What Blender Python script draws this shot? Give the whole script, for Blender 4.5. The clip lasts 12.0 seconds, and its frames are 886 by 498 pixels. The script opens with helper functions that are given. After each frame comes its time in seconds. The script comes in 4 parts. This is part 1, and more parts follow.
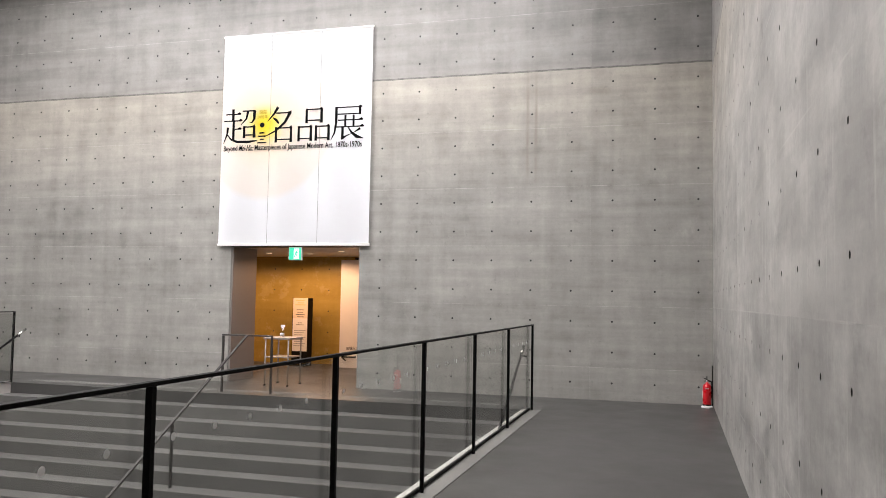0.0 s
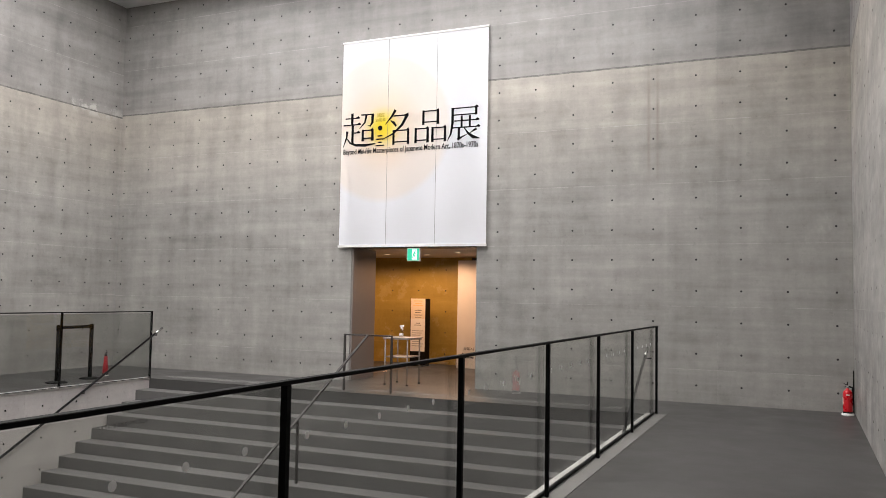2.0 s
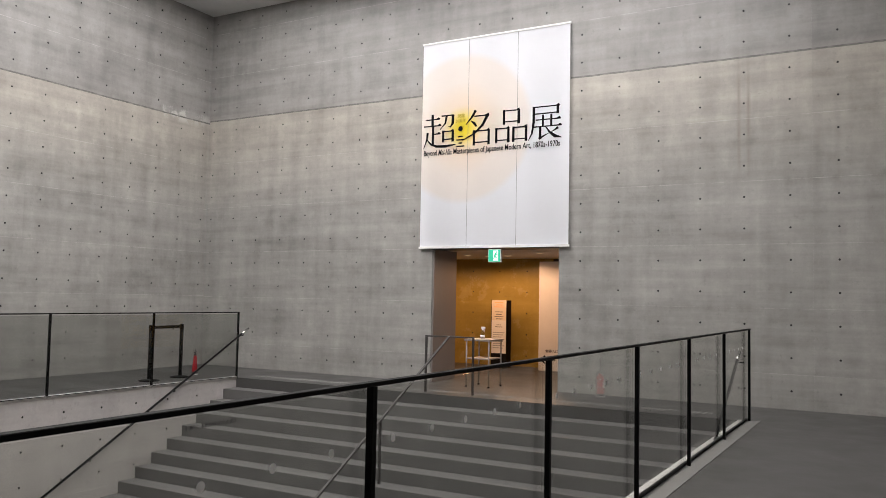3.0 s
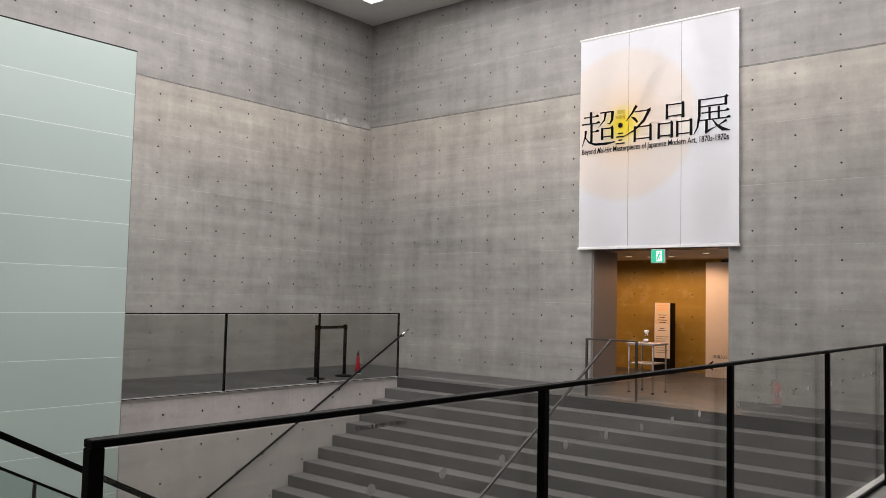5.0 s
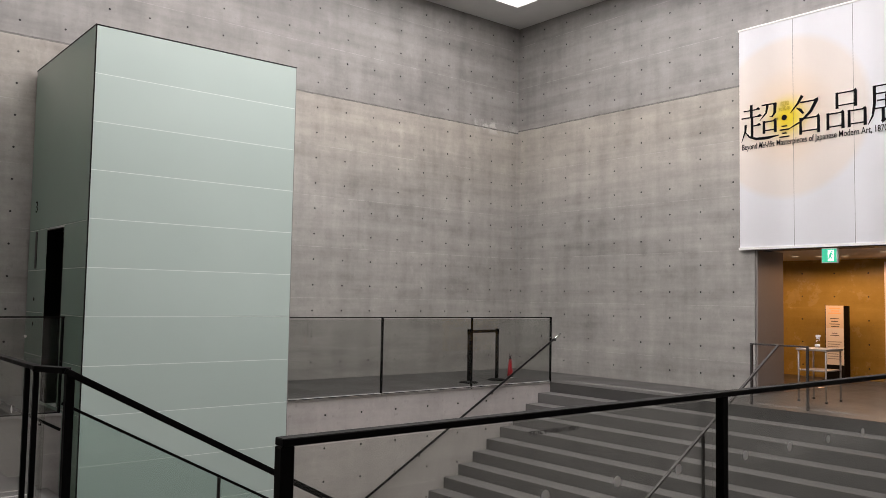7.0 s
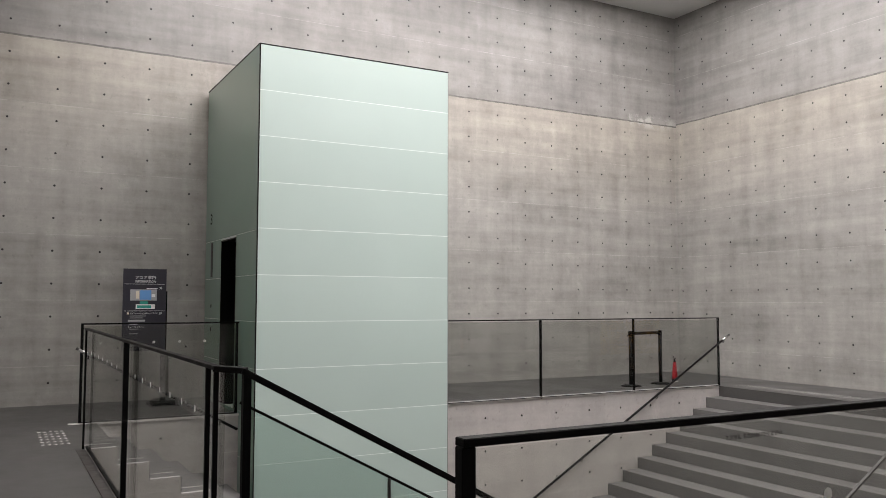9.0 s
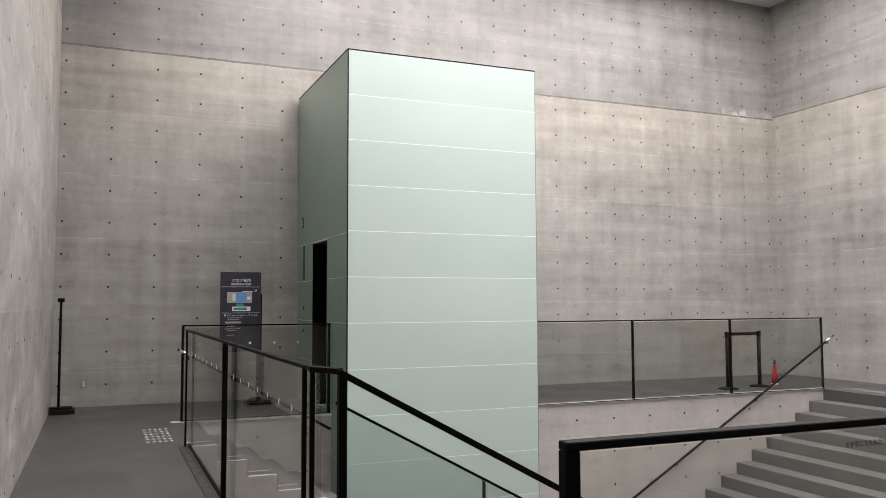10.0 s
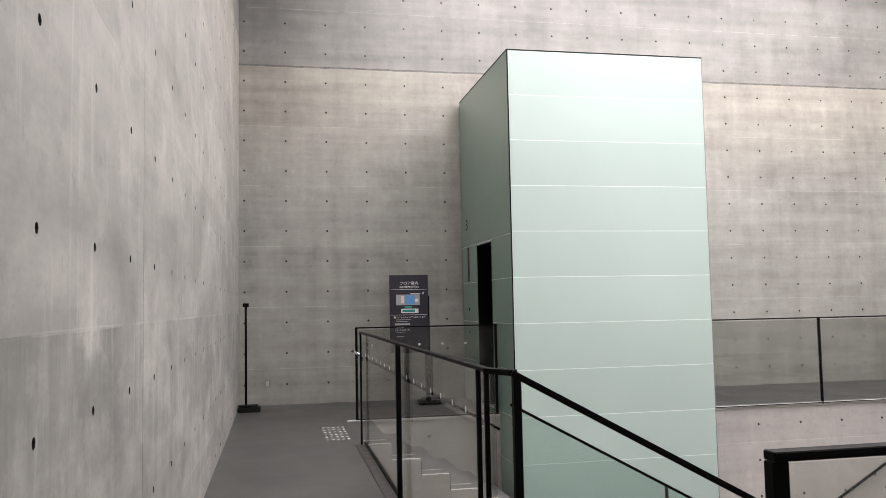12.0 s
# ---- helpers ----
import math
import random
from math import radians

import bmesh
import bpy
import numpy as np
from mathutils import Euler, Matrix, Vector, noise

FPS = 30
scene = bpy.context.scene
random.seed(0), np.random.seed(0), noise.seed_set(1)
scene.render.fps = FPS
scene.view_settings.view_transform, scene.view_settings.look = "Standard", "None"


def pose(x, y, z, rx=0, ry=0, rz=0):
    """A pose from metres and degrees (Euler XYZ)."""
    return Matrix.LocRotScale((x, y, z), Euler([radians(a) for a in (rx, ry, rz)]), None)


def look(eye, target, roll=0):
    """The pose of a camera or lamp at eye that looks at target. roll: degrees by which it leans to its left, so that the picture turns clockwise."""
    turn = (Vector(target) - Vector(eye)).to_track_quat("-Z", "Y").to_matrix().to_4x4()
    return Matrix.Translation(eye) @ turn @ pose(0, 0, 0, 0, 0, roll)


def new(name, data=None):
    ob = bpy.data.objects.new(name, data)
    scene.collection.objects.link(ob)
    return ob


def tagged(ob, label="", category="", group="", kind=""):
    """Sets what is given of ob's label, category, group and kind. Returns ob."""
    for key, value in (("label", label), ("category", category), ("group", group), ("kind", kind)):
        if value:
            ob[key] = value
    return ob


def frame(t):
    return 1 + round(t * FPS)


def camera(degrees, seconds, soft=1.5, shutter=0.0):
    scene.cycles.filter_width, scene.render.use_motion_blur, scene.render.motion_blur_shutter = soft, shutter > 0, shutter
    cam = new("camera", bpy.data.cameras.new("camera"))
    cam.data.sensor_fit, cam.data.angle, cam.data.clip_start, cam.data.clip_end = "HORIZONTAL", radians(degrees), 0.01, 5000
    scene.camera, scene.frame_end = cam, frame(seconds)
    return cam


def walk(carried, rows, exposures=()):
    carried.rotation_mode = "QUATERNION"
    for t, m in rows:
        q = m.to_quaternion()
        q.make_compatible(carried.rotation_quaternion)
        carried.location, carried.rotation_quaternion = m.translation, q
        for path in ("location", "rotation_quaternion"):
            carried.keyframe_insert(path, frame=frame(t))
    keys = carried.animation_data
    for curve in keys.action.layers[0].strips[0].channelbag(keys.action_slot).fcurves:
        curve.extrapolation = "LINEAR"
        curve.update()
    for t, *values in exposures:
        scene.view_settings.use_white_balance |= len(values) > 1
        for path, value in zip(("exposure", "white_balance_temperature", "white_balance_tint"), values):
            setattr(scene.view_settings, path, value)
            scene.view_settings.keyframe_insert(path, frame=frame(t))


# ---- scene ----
cam = camera(57.0, 12.0, soft=0.7)
PATH = [
    (0, (12.463, -12.183, 1.426), (11.919, -10.263, 1.549), 1.0),
    (0.5, (12.447, -12.174, 1.428), (11.855, -10.267, 1.551), 1.1),
    (1, (12.423, -12.162, 1.426), (11.773, -10.275, 1.549), 1.0),
    (1.5, (12.384, -12.13, 1.419), (11.667, -10.267, 1.54), 1.0),
    (2, (12.376, -12.13, 1.421), (11.571, -10.303, 1.541), 1.0),
    (2.5, (12.327, -12.077, 1.412), (11.435, -10.291, 1.534), 1.1),
    (3, (12.304, -12.055, 1.413), (11.326, -10.315, 1.534), 1.1),
    (5, (12.177, -11.96, 1.396), (10.889, -10.435, 1.516), 1.3),
    (5.5, (12.163, -11.967, 1.396), (10.809, -10.5, 1.516), 1.3),
    (6, (12.145, -11.966, 1.393), (10.731, -10.557, 1.514), 1.0),
    (6.5, (12.138, -11.979, 1.394), (10.662, -10.635, 1.516), 1.1),
    (7, (12.115, -11.982, 1.391), (10.574, -10.712, 1.514), 1.0),
    (9, (11.992, -11.96, 1.366), (10.244, -10.998, 1.495), 0.1),
    (9.5, (11.986, -11.975, 1.367), (10.191, -11.102, 1.496), -0.0),
    (10, (11.955, -11.968, 1.364), (10.115, -11.196, 1.496), -0.2),
    (10.5, (11.941, -11.978, 1.364), (10.061, -11.309, 1.497), -0.4),
    (11, (11.922, -11.977, 1.364), (10.009, -11.41, 1.497), -0.8),
    (11.5, (11.91, -11.985, 1.365), (9.97, -11.521, 1.5), -1.0),
    (12, (11.907, -11.99, 1.366), (9.952, -11.594, 1.503), -1.1),
]
walk(cam, [(t, look(eye, target, roll)) for t, eye, target, roll in PATH], exposures=[(0, 0.33, 6400, 9.5), (2.5, -0.06, 6400, 9), (5.5, -0.26, 6500, 11), (7, -0.23, 6550, 12), (9, 0.17, 6500, 11), (10.5, 0.42, 6500, 11), (12, 0.52, 6450, 11)])

# ---- light: a large luminous ceiling recess, warm downlights in the room behind the doorway ----
W, D, TOP, LOW = 13.0, 12.53, 7.12, -2.64      # room: x 0..W, y -D..0, ceiling, lower floor
RX, LX, EDGE, BACK = 10.68, 2.375, -11.19, -1.51   # stair well edges
RISE, GO = 0.165, 0.293
world = bpy.data.worlds.new("world")
world.use_nodes = True
world.node_tree.nodes["Background"].inputs[0].default_value = (0.5, 0.5, 0.5, 1)
world.node_tree.nodes["Background"].inputs[1].default_value = 0.02
scene.world = world
SKY_GLOW = 5.85


# ---- materials ----
def material(name, color=(0.5, 0.5, 0.5), rough=0.6, metal=0.0):
    m = bpy.data.materials.new(name)
    m.use_nodes = True
    b = m.node_tree.nodes["Principled BSDF"]
    b.inputs["Base Color"].default_value = (*color, 1)
    b.inputs["Roughness"].default_value = rough
    b.inputs["Metallic"].default_value = metal
    return m


class Graph:
    def __init__(self, m):
        self.m, self.t = m, m.node_tree
        self.b = self.t.nodes["Principled BSDF"]

    def node(self, kind, **values):
        n = self.t.nodes.new(kind)
        for k, v in values.items():
            n.inputs[k].default_value = v
        return n

    def link(self, a, b):
        self.t.links.new(a, b)

    def position(self, scale=(1, 1, 1)):
        g = self.t.nodes.new("ShaderNodeNewGeometry")
        mp = self.node("ShaderNodeMapping", Scale=scale)
        self.link(g.outputs["Position"], mp.inputs["Vector"])
        return mp.outputs[0]

    def noise(self, vec, scale, detail=6.0, rough=0.6):
        n = self.node("ShaderNodeTexNoise", Scale=scale, Detail=detail, Roughness=rough)
        self.link(vec, n.inputs["Vector"])
        return n.outputs["Fac"]

    def ramp(self, fac, stops):
        n = self.t.nodes.new("ShaderNodeValToRGB")
        e = n.color_ramp.elements
        while len(e) < len(stops):
            e.new(0.5)
        for el, (p, c) in zip(e, stops):
            el.position, el.color = p, (*c, 1) if len(c) == 3 else (*c * 3, 1)
        self.link(fac, n.inputs[0])
        return n.outputs[0]

    def span(self, fac, a, b, c, d):
        n = self.node("ShaderNodeMapRange")
        for i, v in zip((1, 2, 3, 4), (a, b, c, d)):
            n.inputs[i].default_value = v
        self.link(fac, n.inputs[0])
        return n.outputs[0]

    def math(self, op, a, b=None):
        n = self.t.nodes.new("ShaderNodeMath")
        n.operation = op
        for i, v in enumerate((a, b)):
            if v is None:
                continue
            if isinstance(v, (int, float)):
                n.inputs[i].default_value = v
            else:
                self.link(v, n.inputs[i])
        return n.outputs[0]

    def mix(self, fac, a, b, blend="MIX"):
        n = self.t.nodes.new("ShaderNodeMix")
        n.data_type, n.blend_type = "RGBA", blend
        for sock, v in ((n.inputs[0], fac), (n.inputs[6], a), (n.inputs[7], b)):
            if isinstance(v, (int, float)):
                sock.default_value = v
            elif isinstance(v, tuple):
                sock.default_value = (*v, 1)
            else:
                self.link(v, sock)
        return n.outputs[2]

    def bump(self, height, strength, distance=0.01):
        n = self.node("ShaderNodeBump", Strength=strength, Distance=distance)
        self.link(height, n.inputs["Height"])
        self.link(n.outputs[0], self.b.inputs["Normal"])

    def color(self, c):
        self.link(c, self.b.inputs["Base Color"])

    def rough(self, r):
        self.link(r, self.b.inputs["Roughness"])


def concrete(name, low, high, pour=True, gloss=0.42, worn=0.0, runs_down=0.0, joint=0.45, course=0.9, seam=4.93, smudge=None):
    """Fair-faced concrete: cloudy tone, faint upright and level bands, pale bloom, pours of two colours, drips at one place."""
    m = material(name, low, gloss)
    g = Graph(m)
    p = g.position()
    q = g.position((0.5, 0.5, 1.0)) if worn else p
    cloud = g.noise(q, 0.7, 4, 0.55)
    mottle = g.noise(q, 2.6, 9, 0.68)
    runs = g.noise(g.position((2.6, 2.6, 0.22)), 1.3, 4, 0.55)
    bands = g.noise(g.position((0.28, 0.28, 3.2)), 1.5, 5, 0.6)
    grain = g.noise(p, 55, 6, 0.7)
    info = g.t.nodes.new("ShaderNodeObjectInfo")
    blot = g.noise(q, 6.5, 6, 0.65)
    # faint marks of the form boards, upright and level
    slats = g.noise(g.position((5.5, 5.5, 0.3)), 1.0, 3, 0.5)
    courses = g.noise(g.position((0.22, 0.22, 6.5)), 1.0, 4, 0.55)
    f = g.math("ADD", g.math("MULTIPLY", cloud, 0.22), g.math("MULTIPLY", mottle, 0.25))
    f = g.math("ADD", f, g.math("MULTIPLY", runs, 0.17 if not worn else 0.07))
    f = g.math("ADD", f, g.math("MULTIPLY", bands, 0.28))
    f = g.math("ADD", f, g.math("MULTIPLY", blot, 0.1 if not worn else 0.2))
    f = g.math("ADD", f, g.math("MULTIPLY", g.math("SUBTRACT", slats, 0.5), 0.09 if not worn else 0.03))
    f = g.math("ADD", f, g.math("MULTIPLY", g.math("SUBTRACT", courses, 0.5), 0.12 if not worn else 0.03))
    f = g.math("ADD", f, g.math("MULTIPLY", g.math("SUBTRACT", info.outputs["Random"], 0.5), 0.03))
    f = g.span(f, 0.382, 0.628, 0.0, 1.0)
    c = g.mix(f, low, high)
    bloom = g.math("MULTIPLY", g.span(g.noise(g.position((1.6, 1.6, 1.0)), 1.9, 8, 0.72), 0.56, 0.72, 0.0, 1.0), g.span(mottle, 0.4, 0.6, 0.0, 1.0))
    c = g.mix(g.math("MULTIPLY", bloom, 0.4), c, tuple(min(1.0, 1.25 * q) for q in high))
    if worn:
        # milky patches, dark stains and runs
        wide = g.noise(q, 1.5, 9, 0.7)
        c = g.mix(g.math("MULTIPLY", g.span(wide, 0.52, 0.66, 0.0, 1.0), 0.32 * worn), c, tuple(min(1.0, 1.25 * q) for q in high))
        c = g.mix(g.math("MULTIPLY", g.span(wide, 0.47, 0.34, 0.0, 1.0), 0.32 * worn), c, tuple(0.85 * q for q in low))
        # dark runs that start at the lowest level joint
        drip = g.noise(g.position((5.0, 5.0, 0.4)), 1.6, 7, 0.7)
        zz = g.t.nodes.new("ShaderNodeSeparateXYZ")
        g.link(p, zz.inputs[0])
        under = g.math("MULTIPLY", g.span(zz.outputs[2], 0.4, 1.3, 0.1, 1.0), g.math("LESS_THAN", zz.outputs[2], joint + course))
        c = g.mix(g.math("MULTIPLY", g.math("MULTIPLY", under, g.span(drip, 0.46, 0.6, 0.0, 1.0)), runs_down), c, tuple(0.8 * q for q in low))
        if runs_down:
            # milky clouds and runs, dark upright stains below the joint
            milk = g.math("MULTIPLY", g.span(g.noise(g.position((1.1, 1.1, 1.3)), 1.6, 6, 0.68), 0.52, 0.64, 0.0, 1.0), g.span(wide, 0.4, 0.56, 0.0, 1.0))
            c = g.mix(g.math("MULTIPLY", milk, 0.42 * worn), c, tuple(min(1.0, 1.4 * q) for q in high))
            soot = g.math("MULTIPLY", g.span(g.noise(g.position((1.0, 1.0, 1.2)), 1.9, 6, 0.7), 0.48, 0.6, 0.0, 1.0), g.math("LESS_THAN", zz.outputs[2], joint + course))
            c = g.mix(g.math("MULTIPLY", soot, 0.42 * worn), c, tuple(0.7 * q for q in low))
        thin = g.noise(g.position((9.0, 9.0, 0.5)), 1.3, 6, 0.66)
        c = g.mix(g.math("MULTIPLY", g.math("MULTIPLY", g.span(thin, 0.55, 0.68, 0.0, 1.0), g.span(mottle, 0.42, 0.56, 0.0, 1.0)), 0.5 * worn), c, tuple(min(1.0, 1.35 * v) for v in high))
        patch = g.noise(q, 3.2, 6, 0.66)
        c = g.mix(g.math("MULTIPLY", g.span(patch, 0.54, 0.7, 0.0, 1.0), 0.42 * worn), c, tuple(min(1.0, 1.3 * q) for q in high))
        c = g.mix(g.math("MULTIPLY", g.span(patch, 0.44, 0.3, 0.0, 1.0), 0.42 * worn), c, tuple(0.75 * q for q in low))
    if pour:
        x = g.t.nodes.new("ShaderNodeSeparateXYZ")
        g.link(p, x.inputs[0])
        wob = g.math("ADD", x.outputs[2], g.math("MULTIPLY", g.math("SUBTRACT", mottle, 0.5), 0.03))
        upper = g.span(wob, seam - 0.004, seam + 0.004, 0.0, 1.0)
        c = g.mix(upper, c, g.mix(1.0, c, (0.82, 0.82, 0.83), "MULTIPLY"))
        # paler and warmer towards the pour joint, milky bleeding near the far corner
        below = g.math("MULTIPLY", g.span(wob, 3.0, seam, 0.0, 1.0), g.math("SUBTRACT", 1.0, upper))
        c = g.mix(g.math("MULTIPLY", below, 0.95), c, g.mix(1.0, c, (1.17, 1.12, 1.04), "MULTIPLY"))
        line = g.math("LESS_THAN", g.math("ABSOLUTE", g.math("SUBTRACT", wob, seam)), 0.014)
        far = g.t.nodes.new("ShaderNodeVectorMath")
        far.operation = "DISTANCE"
        st = g.node("ShaderNodeMapping", Scale=(1.0, 1.0, 5.0))
        g.link(p, st.inputs["Vector"])
        g.link(st.outputs[0], far.inputs[0])
        far.inputs[1].default_value = (0.0, -0.75, (seam + 0.05) * 5.0)
        splash = g.math("MULTIPLY", g.span(far.outputs["Value"], 0.35, 0.95, 1.0, 0.0), g.span(g.noise(p, 3.2, 6, 0.7), 0.5, 0.6, 0.0, 1.0))
        c = g.mix(g.math("MULTIPLY", splash, 0.85), c, (0.52, 0.505, 0.48))
        # two brown drips on the wall with the doorway
        for at in (10.32, 10.45):
            d = g.math("ABSOLUTE", g.math("SUBTRACT", x.outputs[0], g.math("ADD", at, g.math("MULTIPLY", g.math("SUBTRACT", runs, 0.5), 0.04))))
            k = g.math("MULTIPLY", g.span(d, 0.0, 0.035, 1.0, 0.0), g.math("MULTIPLY", g.span(x.outputs[2], 3.1, 3.6, 0.0, 1.0), g.span(x.outputs[2], 4.5, 5.1, 1.0, 0.0)))
            k = g.math("MULTIPLY", k, g.math("MULTIPLY", g.span(mottle, 0.35, 0.6, 0.2, 1.0), g.math("GREATER_THAN", x.outputs[1], -0.2)))
            c = g.mix(g.math("MULTIPLY", k, 0.55), c, (0.16, 0.125, 0.1))
    if smudge:
        # a sooty stain above the pour joint
        away = g.t.nodes.new("ShaderNodeVectorMath")
        away.operation = "DISTANCE"
        g.link(p, away.inputs[0])
        away.inputs[1].default_value = smudge
        soft = g.math("MULTIPLY", g.span(away.outputs["Value"], 0.1, 0.95, 1.0, 0.0), g.math("MULTIPLY", g.span(blot, 0.36, 0.6, 0.25, 1.0), upper))
        c = g.mix(g.math("MULTIPLY", soft, 0.5), c, (0.11, 0.108, 0.104))
    spots = g.ramp(g.noise(p, 9, 4, 0.75), [(0.0, (1.0,)), (0.33, (1.0,)), (0.4, (0.0,))])
    c = g.mix(g.math("MULTIPLY", spots, 0.22), c, (0.12, 0.12, 0.115))
    speck = g.noise(p, 19, 7, 0.75)
    c = g.mix(g.span(speck, 0.38, 0.62, 0.0, 0.2), c, g.mix(1.0, c, (0.74, 0.74, 0.74), "MULTIPLY"))
    # pale ridges along the level joints
    zj = g.t.nodes.new("ShaderNodeSeparateXYZ")
    g.link(p, zj.inputs[0])
    off = g.math("ABSOLUTE", g.math("SUBTRACT", g.math("FRACT", g.math("ADD", g.math("DIVIDE", g.math("SUBTRACT", zj.outputs[2], joint), course), 8.5)), 0.5))
    ridge = g.math("MULTIPLY", g.math("LESS_THAN", off, 0.006), g.span(mottle, 0.42, 0.6, 0.0, 0.38 if worn else 0.42))
    c = g.mix(ridge, c, tuple(min(1.0, 1.3 * q) for q in high))
    c = g.mix(g.span(grain, 0.3, 0.7, 0.0, 0.26), c, g.mix(1.0, c, (0.72, 0.72, 0.72), "MULTIPLY"))
    if pour:
        c = g.mix(g.math("MULTIPLY", line, g.span(blot, 0.35, 0.55, 0.45, 0.9)), c, (0.085, 0.08, 0.075))
    g.color(c)
    g.rough(g.span(mottle, 0.3, 0.7, gloss - 0.1, gloss + 0.16))
    g.bump(g.math("ADD", g.math("MULTIPLY", grain, 0.25), g.math("ADD", g.math("MULTIPLY", mottle, 0.9), runs)), 0.3, 0.006)
    return m


def mottled(name, low, high, scale, rough, bump=0.1, metal=0.0):
    m = material(name, low, rough, metal)
    g = Graph(m)
    p = g.position()
    a, b = g.noise(p, scale, 6, 0.6), g.noise(p, scale * 23, 4, 0.7)
    f = g.span(g.math("ADD", g.math("MULTIPLY", a, 0.7), g.math("MULTIPLY", b, 0.3)), 0.3, 0.7, 0.0, 1.0)
    g.color(g.mix(f, low, high))
    g.rough(g.span(a, 0.3, 0.7, rough - 0.07, rough + 0.1))
    g.bump(b, bump, 0.003)
    return m


M_WALL = concrete("fair_faced_concrete", (0.183, 0.177, 0.167), (0.38, 0.367, 0.345), joint=0.47, course=0.8926)
M_WEST = concrete("fair_faced_west_concrete", (0.183, 0.177, 0.167), (0.38, 0.367, 0.345), joint=0.507, course=0.8726, seam=4.885, smudge=(0.0, -12.15, 5.45))
M_NEAR = concrete("streaked_concrete", (0.17, 0.166, 0.157), (0.38, 0.368, 0.347), worn=1.0, runs_down=0.25, joint=0.509, course=0.864, seam=4.83)
M_SOUTH = concrete("stained_concrete", (0.17, 0.166, 0.157), (0.38, 0.368, 0.347), worn=1.0, runs_down=0.55, joint=0.343, course=0.973, seam=5.208)
M_SIDE = concrete("pale_concrete", (0.34, 0.322, 0.31), (0.49, 0.465, 0.446), pour=False)
# Foyer wall: varnished, with part of the lamps' warm tint put into its colour.
M_OCHRE = concrete("varnished_concrete", (0.33, 0.235, 0.055), (0.46, 0.335, 0.09), pour=False, gloss=0.19)
# Tie-hole mortar, near black: the shade inside the cups is put into its colour.
M_HOLE = mottled("hole_mortar", (0.012, 0.012, 0.0115), (0.035, 0.034, 0.032), 30, 0.9)
M_FLOOR = mottled("grey_stone_floor", (0.042, 0.041, 0.0397), (0.065, 0.0635, 0.0612), 1.2, 0.4, 0.05)
M_STEP = mottled("grey_step_stone", (0.085, 0.083, 0.081), (0.125, 0.122, 0.118), 1.6, 0.55, 0.08)
M_CURB = mottled("pale_stone_edge", (0.46, 0.45, 0.43), (0.56, 0.55, 0.53), 5, 0.6, 0.08)
M_BORDER = mottled("grey_border_stone", (0.16, 0.157, 0.15), (0.21, 0.205, 0.197), 5, 0.55, 0.06)
M_STEEL = mottled("black_steel", (0.003, 0.003, 0.003), (0.007, 0.007, 0.007), 9, 0.48, 0.05)
M_STEEL.node_tree.nodes["Principled BSDF"].inputs["Specular IOR Level"].default_value = 0.04
M_BROWN = mottled("dark_bronze_steel", (0.022, 0.02, 0.019), (0.04, 0.036, 0.034), 9, 0.4, 0.05)
M_CHROME = material("stainless", (0.72, 0.72, 0.71), 0.22, 1.0)
M_PLASTER = mottled("white_plaster_ceiling", (0.62, 0.62, 0.615), (0.7, 0.7, 0.69), 2.0, 0.85, 0.05)
M_WHITE = mottled("white_laminate", (0.68, 0.67, 0.655), (0.75, 0.74, 0.72), 3, 0.5, 0.02)
M_INK = material("black_ink", (0.005, 0.005, 0.006), 0.7)
M_INK.node_tree.nodes["Principled BSDF"].inputs["Specular IOR Level"].default_value = 0.05
M_PALEINK = material("dark_grey_ink", (0.06, 0.055, 0.055), 0.7)
M_GOLD = material("ochre_ink", (0.5, 0.38, 0.02), 0.6)
M_RED = mottled("red_enamel", (0.5, 0.006, 0.012), (0.58, 0.012, 0.02), 14, 0.28, 0.02)
M_DEEPRED = mottled("deep_red_enamel", (0.3, 0.006, 0.012), (0.36, 0.01, 0.018), 14, 0.35, 0.02)
M_RUBBER = mottled("black_plastic", (0.003, 0.003, 0.003), (0.008, 0.008, 0.008), 20, 0.6, 0.05)
M_RUBBER.node_tree.nodes["Principled BSDF"].inputs["Specular IOR Level"].default_value = 0.15
M_NAVY = mottled("navy_board", (0.012, 0.011, 0.02), (0.02, 0.019, 0.03), 4, 0.45, 0.02)
M_PRINT = material("white_print", (0.75, 0.75, 0.75), 0.6)
M_PALEPRINT = material("grey_print", (0.35, 0.35, 0.36), 0.6)
M_BLUE = material("blue_print", (0.12, 0.3, 0.62), 0.6)
M_TEAL = material("teal_print", (0.02, 0.28, 0.22), 0.6)
M_CREAM = material("cream_print", (0.7, 0.62, 0.5), 0.6)
M_ORANGE = material("orange_print", (0.82, 0.48, 0.2), 0.6)
M_PAPER = mottled("paper", (0.74, 0.73, 0.71), (0.8, 0.79, 0.77), 6, 0.7, 0.02)
M_JAMB = mottled("taupe_door_panel", (0.165, 0.147, 0.137), (0.2, 0.179, 0.167), 1.0, 0.45, 0.03)
M_VOID = material("black_opening", (0.002, 0.002, 0.002), 0.3)
M_VOID.node_tree.nodes["Principled BSDF"].inputs["Specular IOR Level"].default_value = 0.1
M_DOT = mottled("frosted_sticker", (0.72, 0.72, 0.71), (0.78, 0.78, 0.77), 40, 0.7, 0.02)
M_STUD = mottled("tactile_stud", (0.25, 0.246, 0.236), (0.32, 0.314, 0.3), 12, 0.55, 0.02)
M_STUD_DIM = mottled("grey_tactile_stud", (0.15, 0.147, 0.142), (0.2, 0.196, 0.19), 12, 0.55, 0.02)
